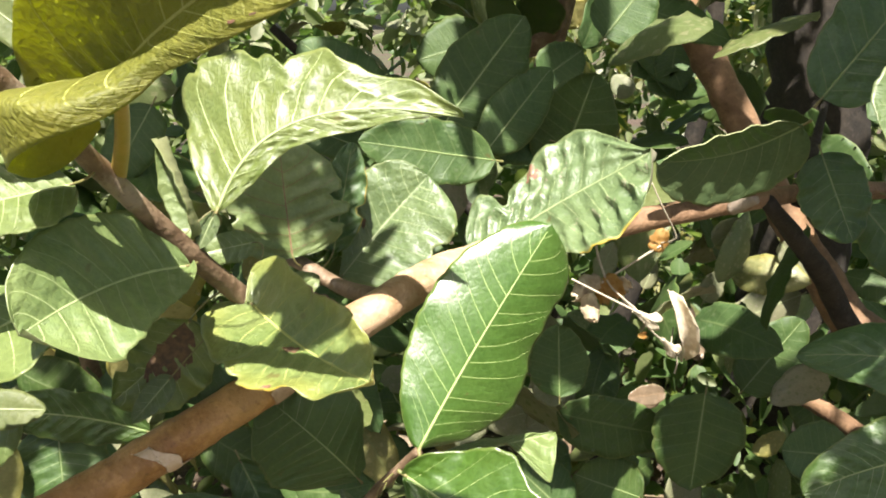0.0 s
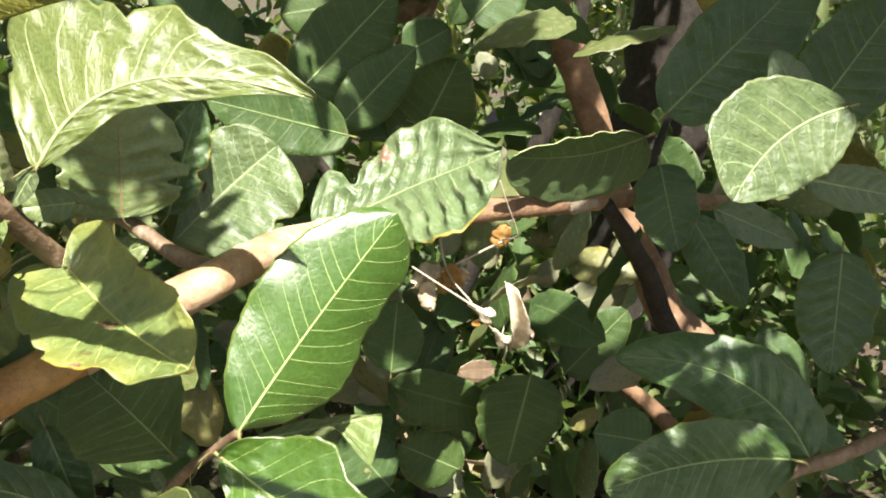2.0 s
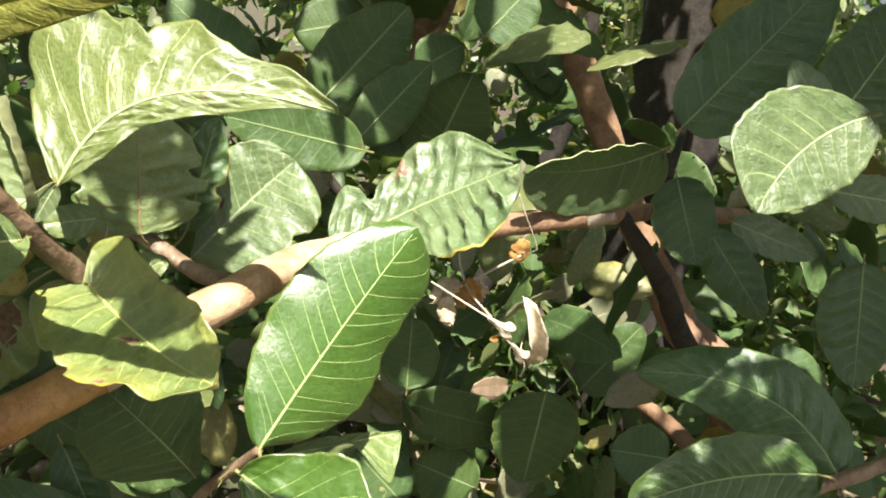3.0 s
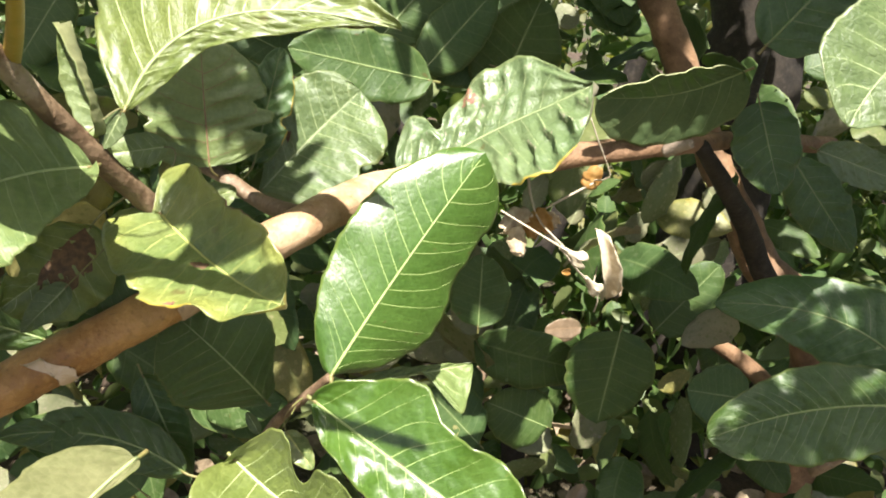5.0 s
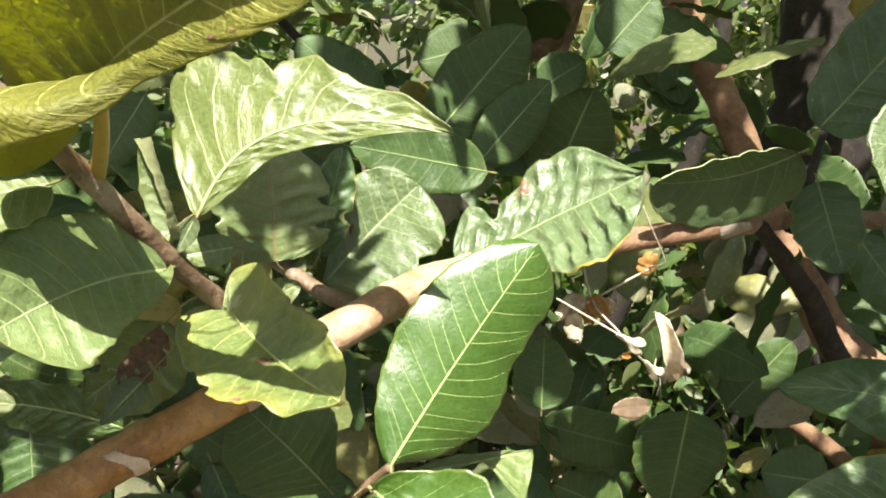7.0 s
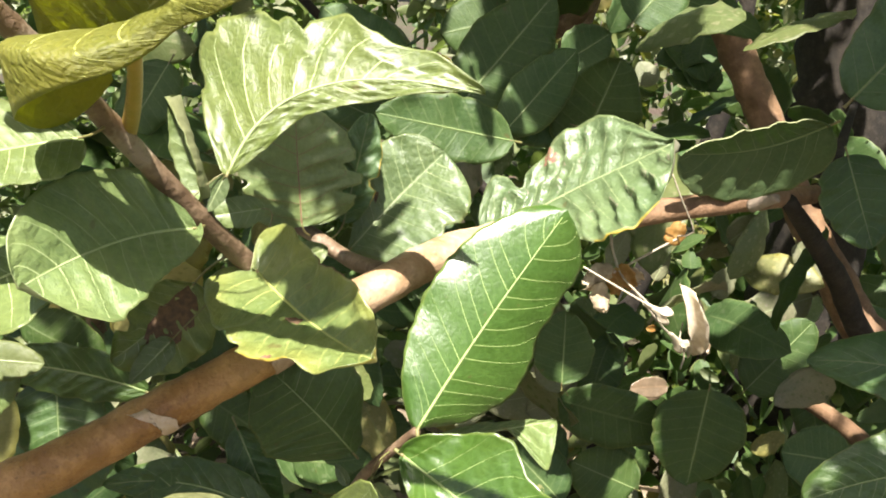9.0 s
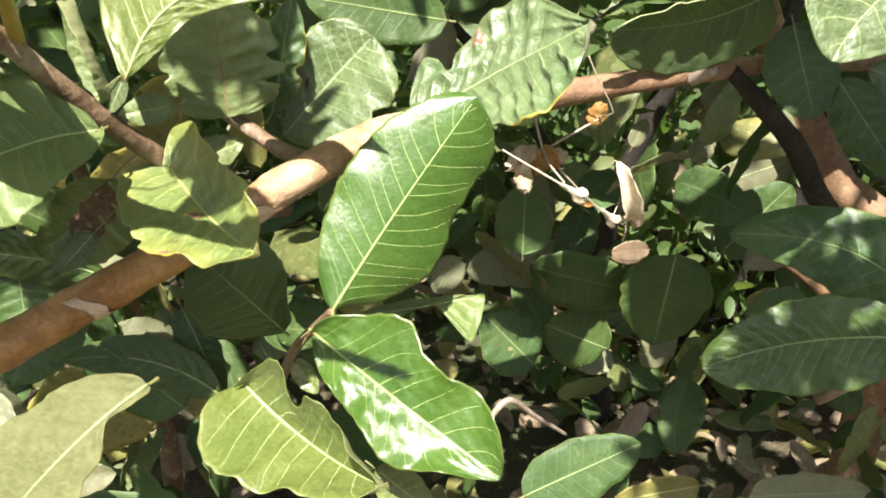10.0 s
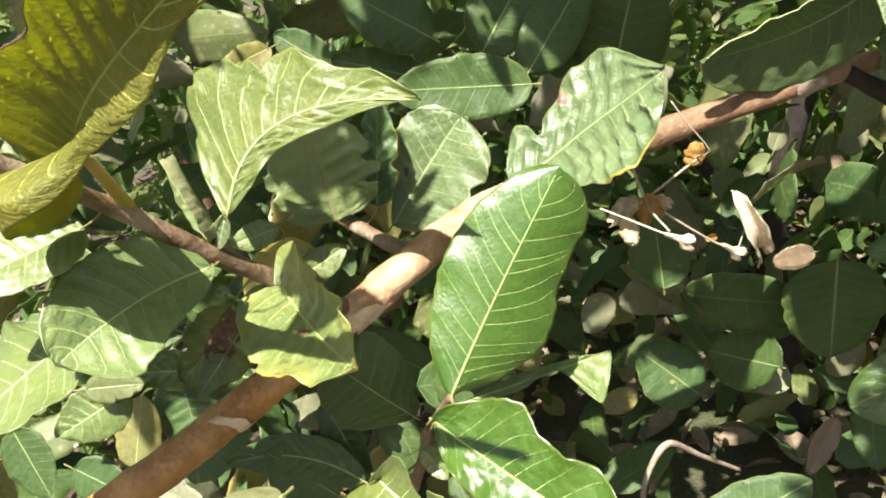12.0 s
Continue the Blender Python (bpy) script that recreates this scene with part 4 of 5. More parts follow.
leaf(branch, 'broad dark guava leaf under the branch', (-0.0882, 0.4002, 1.0181), (-0.1363, 0.4148, 1.0290), (-0.1923, 0.4199, 1.0214), (-0.1388, 0.4078, 1.0152), (-0.1339, 0.4217, 1.0428), seed=30, tone=0, veins=9)
leaf(branch, 'dark curled guava leaf hanging under the branch', (-0.1193, 0.4392, 1.0537), (-0.1027, 0.4237, 1.0293), (-0.0863, 0.4085, 1.0054), (-0.0892, 0.4254, 1.0362), (-0.1161, 0.4220, 1.0223), seed=31, tone=0, veins=8, curl_l=0.3)
leaf(branch, 'yellow-green young leaf at the shoot tip', (-0.0318, 0.3663, 1.0690), (-0.0245, 0.3605, 1.0625), (-0.0173, 0.3548, 1.0561), (-0.0197, 0.3623, 1.0657), (-0.0292, 0.3587, 1.0593), seed=32, tone=3, veins=4)
leaf(branch, 'small bud leaf at the shoot tip', (-0.0444, 0.3652, 1.0678), (-0.0477, 0.3673, 1.0724), (-0.0510, 0.3694, 1.0769), (-0.0502, 0.3665, 1.0709), (-0.0452, 0.3681, 1.0738), seed=33, tone=4, veins=3)
leaf(branch, 'green leaf showing behind the curled one', (0.0165, 0.3311, 1.0281), (0.0325, 0.3265, 1.0174), (0.0484, 0.3218, 1.0067), (0.0394, 0.3309, 1.0257), (0.0256, 0.3220, 1.0090), seed=34, tone=3, veins=7)
leaf(branch, 'round pale leaf lit behind the branch', (-0.1365, 0.4047, 1.0935), (-0.1466, 0.4040, 1.0915), (-0.1566, 0.4032, 1.0895), (-0.1452, 0.4021, 1.0853), (-0.1479, 0.4058, 1.0977), seed=35, tone=3, veins=4)
leaf(branch, 'dull green leaf with dark ribs in the lower shade', (-0.1851, 0.4755, 1.0531), (-0.2348, 0.4690, 1.0680), (-0.2817, 0.4594, 1.0727), (-0.2364, 0.4642, 1.0521), (-0.2332, 0.4737, 1.0839), seed=36, tone=0, veins=11)
leaf(branch, 'dark blue-green leaf in the lower shade', (-0.2363, 0.5109, 1.0338), (-0.2554, 0.4984, 0.9924), (-0.2746, 0.4858, 0.9509), (-0.2223, 0.4945, 0.9782), (-0.2886, 0.5022, 1.0065), seed=37, tone=0, veins=9)
leaf(branch, 'yellow-green leaf low behind the branch', (-0.2179, 0.3884, 1.1053), (-0.2416, 0.3805, 1.0960), (-0.2654, 0.3726, 1.0867), (-0.2341, 0.3760, 1.0806), (-0.2491, 0.3850, 1.1114), seed=38, tone=1, veins=8)
leaf(branch, 'blue-green leaf in shade behind the branch', (-0.2429, 0.4755, 1.0611), (-0.2386, 0.4651, 1.0318), (-0.2343, 0.4546, 1.0024), (-0.2107, 0.4709, 1.0338), (-0.2665, 0.4592, 1.0298), seed=39, tone=0, veins=8)

# leaves of the side branch
leaf(side_branch, 'pale grey-green round leaf in sun with a shadowed base', (0.2922, 0.4232, 1.2860), (0.2532, 0.4129, 1.2662), (0.2246, 0.3950, 1.2331), (0.2725, 0.4043, 1.2460), (0.2294, 0.4235, 1.2910), seed=50, tone=4, veins=8, prof=((0.95, 1.04, 1.10, 1.04, 0.95, 0.93, 0.93, 0.82, 0.64), (0.60, 0.70, 0.80, 0.90, 0.98, 1.04, 1.13, 1.07, 0.86)), sweep=(0.6, 0))
# its sunlit upper edge is painted on as a pale margin strip
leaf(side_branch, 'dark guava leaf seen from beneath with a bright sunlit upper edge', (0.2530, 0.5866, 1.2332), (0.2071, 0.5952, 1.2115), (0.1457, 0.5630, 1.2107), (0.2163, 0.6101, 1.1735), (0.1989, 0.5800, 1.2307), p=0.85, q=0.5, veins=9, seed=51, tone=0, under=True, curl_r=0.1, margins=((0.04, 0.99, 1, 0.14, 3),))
leaf(side_branch, 'small round dark guava leaf', (0.2847, 0.6213, 1.2083), (0.2962, 0.6118, 1.1761), (0.3078, 0.6024, 1.1439), (0.3237, 0.6148, 1.1851), (0.2688, 0.6088, 1.1671), seed=52, tone=0, veins=7, q=0.5)
leaf(side_branch, 'broad dark guava leaf in shade', (0.2611, 0.5804, 1.2519), (0.3032, 0.5786, 1.3107), (0.3437, 0.5765, 1.3676), (0.2787, 0.5885, 1.3291), (0.3323, 0.5668, 1.2890), seed=53, tone=0, veins=10, q=0.5)
leaf(side_branch, 'broad dark guava leaf at the outer twig', (0.3152, 0.4904, 1.2691), (0.3353, 0.4888, 1.3140), (0.3544, 0.4869, 1.3571), (0.3104, 0.4973, 1.3273), (0.3602, 0.4802, 1.3007), seed=54, tone=0, veins=9, q=0.55)
leaf(side_branch, 'grey-green leaf below the pale round one', (0.3191, 0.4798, 1.2348), (0.3545, 0.4727, 1.2335), (0.3899, 0.4655, 1.2322), (0.3558, 0.4765, 1.2478), (0.3532, 0.4688, 1.2192), seed=55, tone=4, veins=8)
leaf(side_branch, 'long dark guava leaf with a pale sunlit tip', (0.3268, 0.4118, 1.0761), (0.2932, 0.4578, 1.1035), (0.2278, 0.4995, 1.0946), (0.2834, 0.4526, 1.0788), (0.3030, 0.4630, 1.1282), seed=56, tone=0, veins=11, q=0.55)
leaf(side_branch, 'deep green guava leaf with strong ribs', (0.3043, 0.3970, 1.0833), (0.2483, 0.4003, 1.0758), (0.1950, 0.3994, 1.0553), (0.2560, 0.3911, 1.0486), (0.2420, 0.4079, 1.0980), seed=57, tone=0, quilt=0.0003, veins=14, q=0.52)
leaf(side_branch, 'sunlit torn leaf below the side branch', (0.3778, 0.6910, 1.1619), (0.4171, 0.6806, 1.1520), (0.4563, 0.6703, 1.1422), (0.4222, 0.6844, 1.1687), (0.4119, 0.6768, 1.1354), seed=58, tone=4, veins=6)
leaf(side_branch, 'dark leaf with a sun streak hanging from the side branch', (0.3444, 0.6645, 1.1578), (0.3714, 0.6497, 1.1241), (0.3983, 0.6349, 1.0904), (0.3898, 0.6503, 1.1386), (0.3529, 0.6490, 1.1095), seed=59, tone=0, veins=7)
leaf(side_branch, 'dark drooping leaf by the outer twig', (0.4109, 0.5501, 1.1723), (0.4117, 0.5371, 1.1275), (0.4126, 0.5242, 1.0827), (0.4441, 0.5316, 1.1297), (0.3794, 0.5427, 1.1252), seed=60, tone=0, veins=8)
leaf(side_branch, 'narrow upright leaf under the pale round one', (0.3027, 0.4732, 1.2748), (0.2906, 0.4804, 1.2919), (0.2785, 0.4876, 1.3089), (0.2795, 0.4803, 1.2840), (0.3017, 0.4805, 1.2997), seed=61, tone=4, veins=6)

# ---- the withered flower cluster that hangs from the puckered leaf ----
def stalk(parent, points, r=0.0006, material=None, name="stalk"):
    return stem(parent, [(*p, r) for p in points], material or STALK, name=name, sides=8, rough=0.1, steps=8)


def bract(parent, base, tip, side, width, cup, material, label, seed=0, name="bract"):
    """A small dry scale, cupped across and curled along, with a frayed edge and real thickness."""
    g = np.random.default_rng(seed)
    base, tip = np.array(base, float), np.array(tip, float)
    along = tip - base
    size = np.linalg.norm(along)
    across = unit(np.array(side, float) - unit(along) * (np.array(side, float) @ unit(along)))
    face = np.cross(unit(along), across)
    n, m = 13, 11
    verts, faces = [], []
    ph = g.uniform(0, 6.28, 4)
    for layer in (0.5, -0.5):
        for a in np.linspace(0, 1, n):
            w = width * max(0.12, math.sin(math.pi * min(0.97, 0.08 + 0.86 * a) ** 0.8)) ** 0.6
            for b in np.linspace(-1, 1, m):
                fray = 1 + 0.10 * math.sin(17 * a + ph[0] + 3 * b) * abs(b) + 0.06 * math.sin(41 * a + ph[1])
                bend = cup * width * (b * b - 0.4) + cup * 0.6 * size * math.sin(2.6 * a + 0.3) * 0.35
                crumple = 0.12 * width * math.sin(9 * a + 4 * b + ph[2]) * math.sin(5 * b - 3 * a + ph[3])
                ragged = 1 - 0.10 * max(0, math.sin(8 * b + ph[1])) * a**3
                verts.append(base + along * a * ragged + across * (w * b * fray) + face * (bend + crumple + layer * 0.0003))
    half = n * m
    for k in range(n - 1):
        for j in range(m - 1):
            q = k * m + j
            faces += [(q, q + 1, q + m + 1, q + m), (half + q + m, half + q + m + 1, half + q + 1, half + q)]
        q = k * m
        faces += [(q + m, half + q + m, half + q, q), (q + m - 1, half + q + m - 1, half + q + 2 * m - 1, q + 2 * m - 1)]
    for j in range(m - 1):
        q = (n - 1) * m + j
        faces += [(j, half + j, half + j + 1, j + 1), (q + 1, half + q + 1, half + q, q)]
    return link_mesh(name, verts, faces, [material], parent, base, label=label)


def calyx(parent, base, tip, radius, label, seed=0):
    """A withered flower cup: a narrow tube that flares into split, frayed lobes."""
    g = np.random.default_rng(seed)
    base, tip = np.array(base, float), np.array(tip, float)
    axis = unit(tip - base)
    a = unit(np.cross(axis, (0.2, 1.0, 0.3)))
    b = np.cross(axis, a)
    lobes = g.uniform(0.75, 1.15, 5)
    n, m = 11, 30
    verts, faces = [], []
    for inner in (1.0, 0.9):
        for k, t in enumerate(np.linspace(0, 1, n)):
            for j in range(m):
                w = 2 * math.pi * j / m
                lobe = lobes[int(j / m * 5) % 5]
                split = abs(math.sin(2.5 * w))
                reach = t if t < 0.55 else 0.55 + (t - 0.55) * (0.25 + 0.75 * split**0.5) * lobe
                r = radius * (0.22 + 0.25 * t + 0.75 * max(0, t - 0.4) ** 1.3 * (1 + 0.3 * math.sin(3 * w + seed))) * inner
                verts.append(base + (tip - base) * reach + (math.cos(w) * a + math.sin(w) * b * 0.75) * r)
    half = n * m
    for k in range(n - 1):
        for j in range(m):
            q, q2 = k * m + j, k * m + (j + 1) % m
            faces += [(q, q2, q2 + m, q + m), (half + q + m, half + q2 + m, half + q2, half + q)]
    for j in range(m):
        q, q2 = (n - 1) * m + j, (n - 1) * m + (j + 1) % m
        faces += [(q, q2, half + q2, half + q), (half + j, half + (j + 1) % m, (j + 1) % m, j)]
    return link_mesh("calyx", verts, faces, [STRAW], parent, base, label=label)


HUB = (0.1024, 0.4976, 1.1469)
dead_flowers = thing("flower_cluster", HUB, "withered straw-coloured flower cluster hanging by threads from a leaf", "dried flowers")
stalk(dead_flowers, [(0.1222, 0.4790, 1.2120), (0.1290, 0.4805, 1.1990), (0.1380, 0.4850, 1.1840), (0.1415, 0.4870, 1.1769)], 0.00042, name="thread")
stalk(dead_flowers, [(0.1415, 0.4870, 1.1769), (0.1385, 0.4905, 1.1735), (0.1344, 0.4947, 1.1715)], 0.0005, name="thread")
stalk(dead_flowers, [(0.1344, 0.4947, 1.1700), (0.1180, 0.4970, 1.1580), HUB], 0.00075)
stalk(dead_flowers, [(0.0960, 0.5060, 1.1690), (0.0985, 0.5040, 1.1580), HUB], 0.0008)
stalk(dead_flowers, [(0.0760, 0.4700, 1.1560), (0.0940, 0.4640, 1.1480), (0.1121, 0.4580, 1.1400), (0.1170, 0.4590, 1.1370)], 0.0006)
stalk(dead_flowers, [HUB, (0.1050, 0.4850, 1.1440), (0.1140, 0.4640, 1.1390)], 0.0006)
stalk(dead_flowers, [HUB, (0.1210, 0.5080, 1.1250), (0.1420, 0.5230, 1.1010), (0.1500, 0.5285, 1.0945)], 0.0007)
stalk(dead_flowers, [(0.1615, 0.5610, 1.1180), (0.1590, 0.5600, 1.1200)], 0.0006, name="thread")
bract(dead_flowers, (0.1310, 0.4950, 1.1660), (0.1370, 0.4950, 1.1800), (1, 0, -0.4), 0.0062, 0.35, RUSTY, "round amber dry bract", 1)
bract(dead_flowers, (0.1010, 0.4980, 1.1490), (0.1120, 0.4920, 1.1370), (0.6, 0.2, 0.8), 0.0060, 0.7, RUSTY, "curled amber bract", 2)
bract(dead_flowers, (0.1020, 0.4975, 1.1480), (0.1010, 0.4900, 1.1330), (1, 0.1, 0.2), 0.0058, -0.6, RUSTY, "curled rusty bract", 3)
bract(dead_flowers, (0.1050, 0.4985, 1.1470), (0.1180, 0.5020, 1.1390), (0.3, 0.2, 1), 0.0050, 0.8, DEAD_LEAF, "curled dry bract", 4)
bract(dead_flowers, (0.1000, 0.4960, 1.1460), (0.0800, 0.4800, 1.1400), (0.3, 0.3, 1), 0.0075, 0.6, DEAD_LEAF, "crumpled brown dry leaf scrap", 5)
bract(dead_flowers, (0.0900, 0.4850, 1.1420), (0.0930, 0.4760, 1.1260), (1, 0.2, 0.1), 0.0060, -0.7, DEAD_LEAF, "crumpled brown dry leaf scrap", 6)
bract(dead_flowers, (0.1400, 0.5590, 1.0860), (0.1480, 0.5690, 1.0830), (0, 0.3, 1), 0.0026, 0.5, RUSTY, "small amber scale", 7)
calyx(dead_flowers, (0.1110, 0.4592, 1.1400), (0.1265, 0.4592, 1.1320), 0.0062, "pale withered flower cup", 1)
calyx(dead_flowers, (0.1480, 0.5275, 1.0960), (0.1610, 0.5370, 1.0820), 0.0068, "pale withered flower cup", 2)
bract(dead_flowers, (0.1600, 0.5620, 1.1200), (0.1765, 0.5895, 1.0610), (1, 0.2, 0.4), 0.0070, 1.5, STRAW, "rolled tan dead leaf", 9, name="dead_leaf")
stalk(dead_flowers, [(0.1550, 0.5320, 1.0880), (0.1600, 0.5460, 1.0840), (0.1680, 0.5700, 1.0880)], 0.0005)
stalk(dead_flowers, [(0.1765, 0.5895, 1.0620), (0.1790, 0.5910, 1.0520), (0.1775, 0.5900, 1.0430)], 0.0006)
# a pale cut stub on the branch
stem(branch, [(0.2130, 0.5990, 1.1700, 0.0046), (0.2190, 0.5880, 1.1770, 0.0040), (0.2240, 0.5810, 1.1810, 0.0030)], PALE_STICK, "pale cut stub", name="stub", sides=14)

# leaves of the shrub behind
leaf(behind, 'dark leaf with a sun fleck in the shrub behind', (-0.0448, 0.6509, 1.2397), (-0.0775, 0.6511, 1.2649), (-0.1102, 0.6514, 1.2900), (-0.0922, 0.6414, 1.2457), (-0.0627, 0.6609, 1.2840), seed=100, tone=0, veins=8, q=0.55, far=True)
leaf(behind, 'large dark leaf standing upright in the shrub behind', (0.0001, 0.6050, 1.2312), (0.0304, 0.6195, 1.2700), (0.0601, 0.6337, 1.3081), (0.0069, 0.6198, 1.2881), (0.0538, 0.6193, 1.2518), seed=101, tone=0, veins=8, q=0.55, far=True)
leaf(behind, 'dark shaded leaf in the shrub behind', (0.0314, 0.5960, 1.2135), (0.0558, 0.6113, 1.2424), (0.0803, 0.6266, 1.2713), (0.0395, 0.6118, 1.2560), (0.0722, 0.6108, 1.2288), seed=102, tone=0, veins=8, q=0.55, far=True)
leaf(behind, 'broad shaded leaf with one bright edge in the shrub behind', (0.0875, 0.6336, 1.1878), (0.1012, 0.6339, 1.2284), (0.1141, 0.6335, 1.2673), (0.0684, 0.6303, 1.2419), (0.1339, 0.6374, 1.2150), seed=103, tone=0, veins=8, q=0.55, far=True)
leaf(behind, 'deep green shaded leaf with pale midrib in the shrub behind', (0.0354, 0.5743, 1.2103), (-0.0110, 0.5605, 1.2189), (-0.0567, 0.5469, 1.2273), (-0.0130, 0.5531, 1.1975), (-0.0091, 0.5679, 1.2402), seed=104, tone=0, veins=8, q=0.55, far=True)
leaf(behind, 'small yellow-edged leaf in the shrub behind', (-0.1106, 0.4962, 1.2774), (-0.1222, 0.4818, 1.2750), (-0.1331, 0.4676, 1.2727), (-0.1192, 0.4796, 1.2660), (-0.1252, 0.4840, 1.2839), seed=105, tone=3, veins=8, q=0.55, far=True)
leaf(behind, 'small dark leaf in the shrub behind', (-0.1043, 0.5735, 1.2453), (-0.1219, 0.5741, 1.2601), (-0.1394, 0.5747, 1.2749), (-0.1305, 0.5688, 1.2501), (-0.1132, 0.5795, 1.2701), seed=106, tone=0, veins=8, q=0.55, far=True)
leaf(behind, 'dark leaf in the shade in the shrub behind', (-0.0628, 0.6776, 1.2026), (-0.0999, 0.6737, 1.2183), (-0.1370, 0.6699, 1.2340), (-0.1059, 0.6672, 1.2025), (-0.0939, 0.6803, 1.2341), seed=107, tone=0, veins=8, q=0.55, far=True)
leaf(behind, 'dull leaf in the shade behind the twig in the shrub behind', (-0.2208, 0.6361, 1.2431), (-0.2368, 0.6272, 1.2138), (-0.2527, 0.6182, 1.1844), (-0.2181, 0.6246, 1.2044), (-0.2555, 0.6297, 1.2232), seed=108, tone=0, veins=8, q=0.55, far=True)
leaf(behind, 'dark round leaf half in sun in the shrub behind', (0.1093, 0.7166, 0.9643), (0.1084, 0.7226, 0.9989), (0.1075, 0.7282, 1.0328), (0.0804, 0.7216, 0.9992), (0.1363, 0.7236, 0.9987), seed=109, tone=0, veins=8, q=0.55, far=True)
leaf(behind, 'sunlit pale leaf in the shrub behind', (0.1442, 0.9842, 0.8276), (0.0990, 0.9693, 0.8221), (0.0537, 0.9543, 0.8167), (0.1058, 0.9587, 0.7945), (0.0921, 0.9799, 0.8497), seed=110, tone=4, veins=8, q=0.55, far=True)
leaf(behind, 'sunlit small leaf in the shrub behind', (0.1748, 1.0003, 0.8444), (0.1653, 0.9888, 0.8249), (0.1558, 0.9773, 0.8053), (0.1846, 0.9897, 0.8150), (0.1460, 0.9879, 0.8347), seed=111, tone=4, veins=8, q=0.55, far=True)
leaf(behind, 'pale hanging leaf in the shrub behind', (0.0449, 0.9044, 0.8617), (0.0308, 0.8919, 0.8428), (0.0168, 0.8795, 0.8239), (0.0475, 0.8911, 0.8310), (0.0142, 0.8927, 0.8547), seed=112, tone=4, veins=8, q=0.55, far=True)
leaf(behind, 'dark leaf with a bright sun streak in the shrub behind', (0.2872, 0.8360, 0.9130), (0.2815, 0.8298, 0.8576), (0.2756, 0.8233, 0.8011), (0.3335, 0.8279, 0.8492), (0.2296, 0.8317, 0.8661), seed=113, tone=0, veins=8, q=0.55, far=True)
leaf(behind, 'leaf with pale sunlit top in the shrub behind', (0.4813, 1.0591, 0.9539), (0.4258, 1.0521, 0.9326), (0.3702, 1.0451, 0.9112), (0.4364, 1.0447, 0.9072), (0.4151, 1.0595, 0.9579), seed=114, tone=4, veins=8, q=0.55, far=True)
leaf(behind, 'dark leaf with pale midrib in the shrub behind', (0.3816, 0.9753, 0.8515), (0.4216, 0.9888, 0.8952), (0.4615, 1.0022, 0.9388), (0.3920, 0.9958, 0.9201), (0.4511, 0.9817, 0.8702), seed=115, tone=0, veins=8, q=0.55, far=True)
leaf(behind, 'narrow pale leaf behind in the shrub behind', (0.1239, 0.7856, 0.9256), (0.1109, 0.7918, 0.9471), (0.0978, 0.7981, 0.9685), (0.0919, 0.7884, 0.9365), (0.1298, 0.7952, 0.9577), seed=116, tone=4, veins=8, q=0.55, far=True)
leaf(behind, 'pale drooping leaf in the shrub behind', (0.1464, 0.9208, 0.8533), (0.1233, 0.9172, 0.8421), (0.1002, 0.9136, 0.8309), (0.1341, 0.9113, 0.8217), (0.1125, 0.9232, 0.8625), seed=117, tone=4, veins=8, q=0.55, far=True)
leaf(behind, 'large shaded leaf at the top in the shrub behind', (0.0440, 0.8406, 1.2886), (0.0092, 0.8372, 1.2786), (-0.0256, 0.8339, 1.2687), (0.0186, 0.8284, 1.2486), (-0.0002, 0.8461, 1.3087), seed=118, tone=0, veins=8, q=0.55, far=True)
leaf(behind, 'leaf overhanging the bush in the shrub behind', (0.1486, 0.7903, 1.2908), (0.1698, 0.7983, 1.3166), (0.1911, 0.8062, 1.3424), (0.1457, 0.8034, 1.3348), (0.1939, 0.7931, 1.2983), seed=119, tone=0, veins=8, q=0.55, far=True)
leaf(behind, 'dark leaf with small sun patch in the shrub behind', (0.0814, 0.6318, 1.2166), (0.0545, 0.6334, 1.2231), (0.0276, 0.6350, 1.2296), (0.0484, 0.6263, 1.1996), (0.0606, 0.6405, 1.2467), seed=120, tone=0, veins=8, q=0.55, far=True)
leaf(behind, 'dark leaf near the trunk in the shrub behind', (0.0958, 0.8297, 1.2498), (0.1166, 0.8342, 1.2642), (0.1375, 0.8387, 1.2785), (0.1023, 0.8397, 1.2833), (0.1310, 0.8287, 1.2451), seed=121, tone=0, veins=8, q=0.55, far=True)
leaf(behind, 'leaf in low shade in the shrub behind', (0.4423, 0.8178, 0.8458), (0.4052, 0.8184, 0.8495), (0.3681, 0.8191, 0.8531), (0.4016, 0.8079, 0.8144), (0.4089, 0.8289, 0.8845), seed=122, tone=0, veins=8, q=0.55, far=True)
leaf(behind, 'dark ribbed leaf low down in the shrub behind', (0.1073, 0.4747, 0.8823), (0.1506, 0.4860, 0.9015), (0.1939, 0.4972, 0.9206), (0.1394, 0.4953, 0.9212), (0.1618, 0.4766, 0.8818), seed=123, tone=0, veins=8, q=0.55, far=True)
leaf(behind, 'yellow-green ragged leaf low down in the shrub behind', (0.2397, 0.4856, 0.8935), (0.2063, 0.4810, 0.8869), (0.1729, 0.4764, 0.8803), (0.2092, 0.4756, 0.8758), (0.2033, 0.4864, 0.8980), seed=124, tone=3, veins=8, q=0.55, far=True)
leaf(behind, 'dry spotted leaf low down in the shrub behind', (0.3012, 0.5463, 0.8307), (0.3535, 0.5502, 0.8343), (0.4057, 0.5541, 0.8379), (0.3517, 0.5586, 0.8513), (0.3552, 0.5418, 0.8172), seed=125, tone=4, veins=8, q=0.55, far=True)
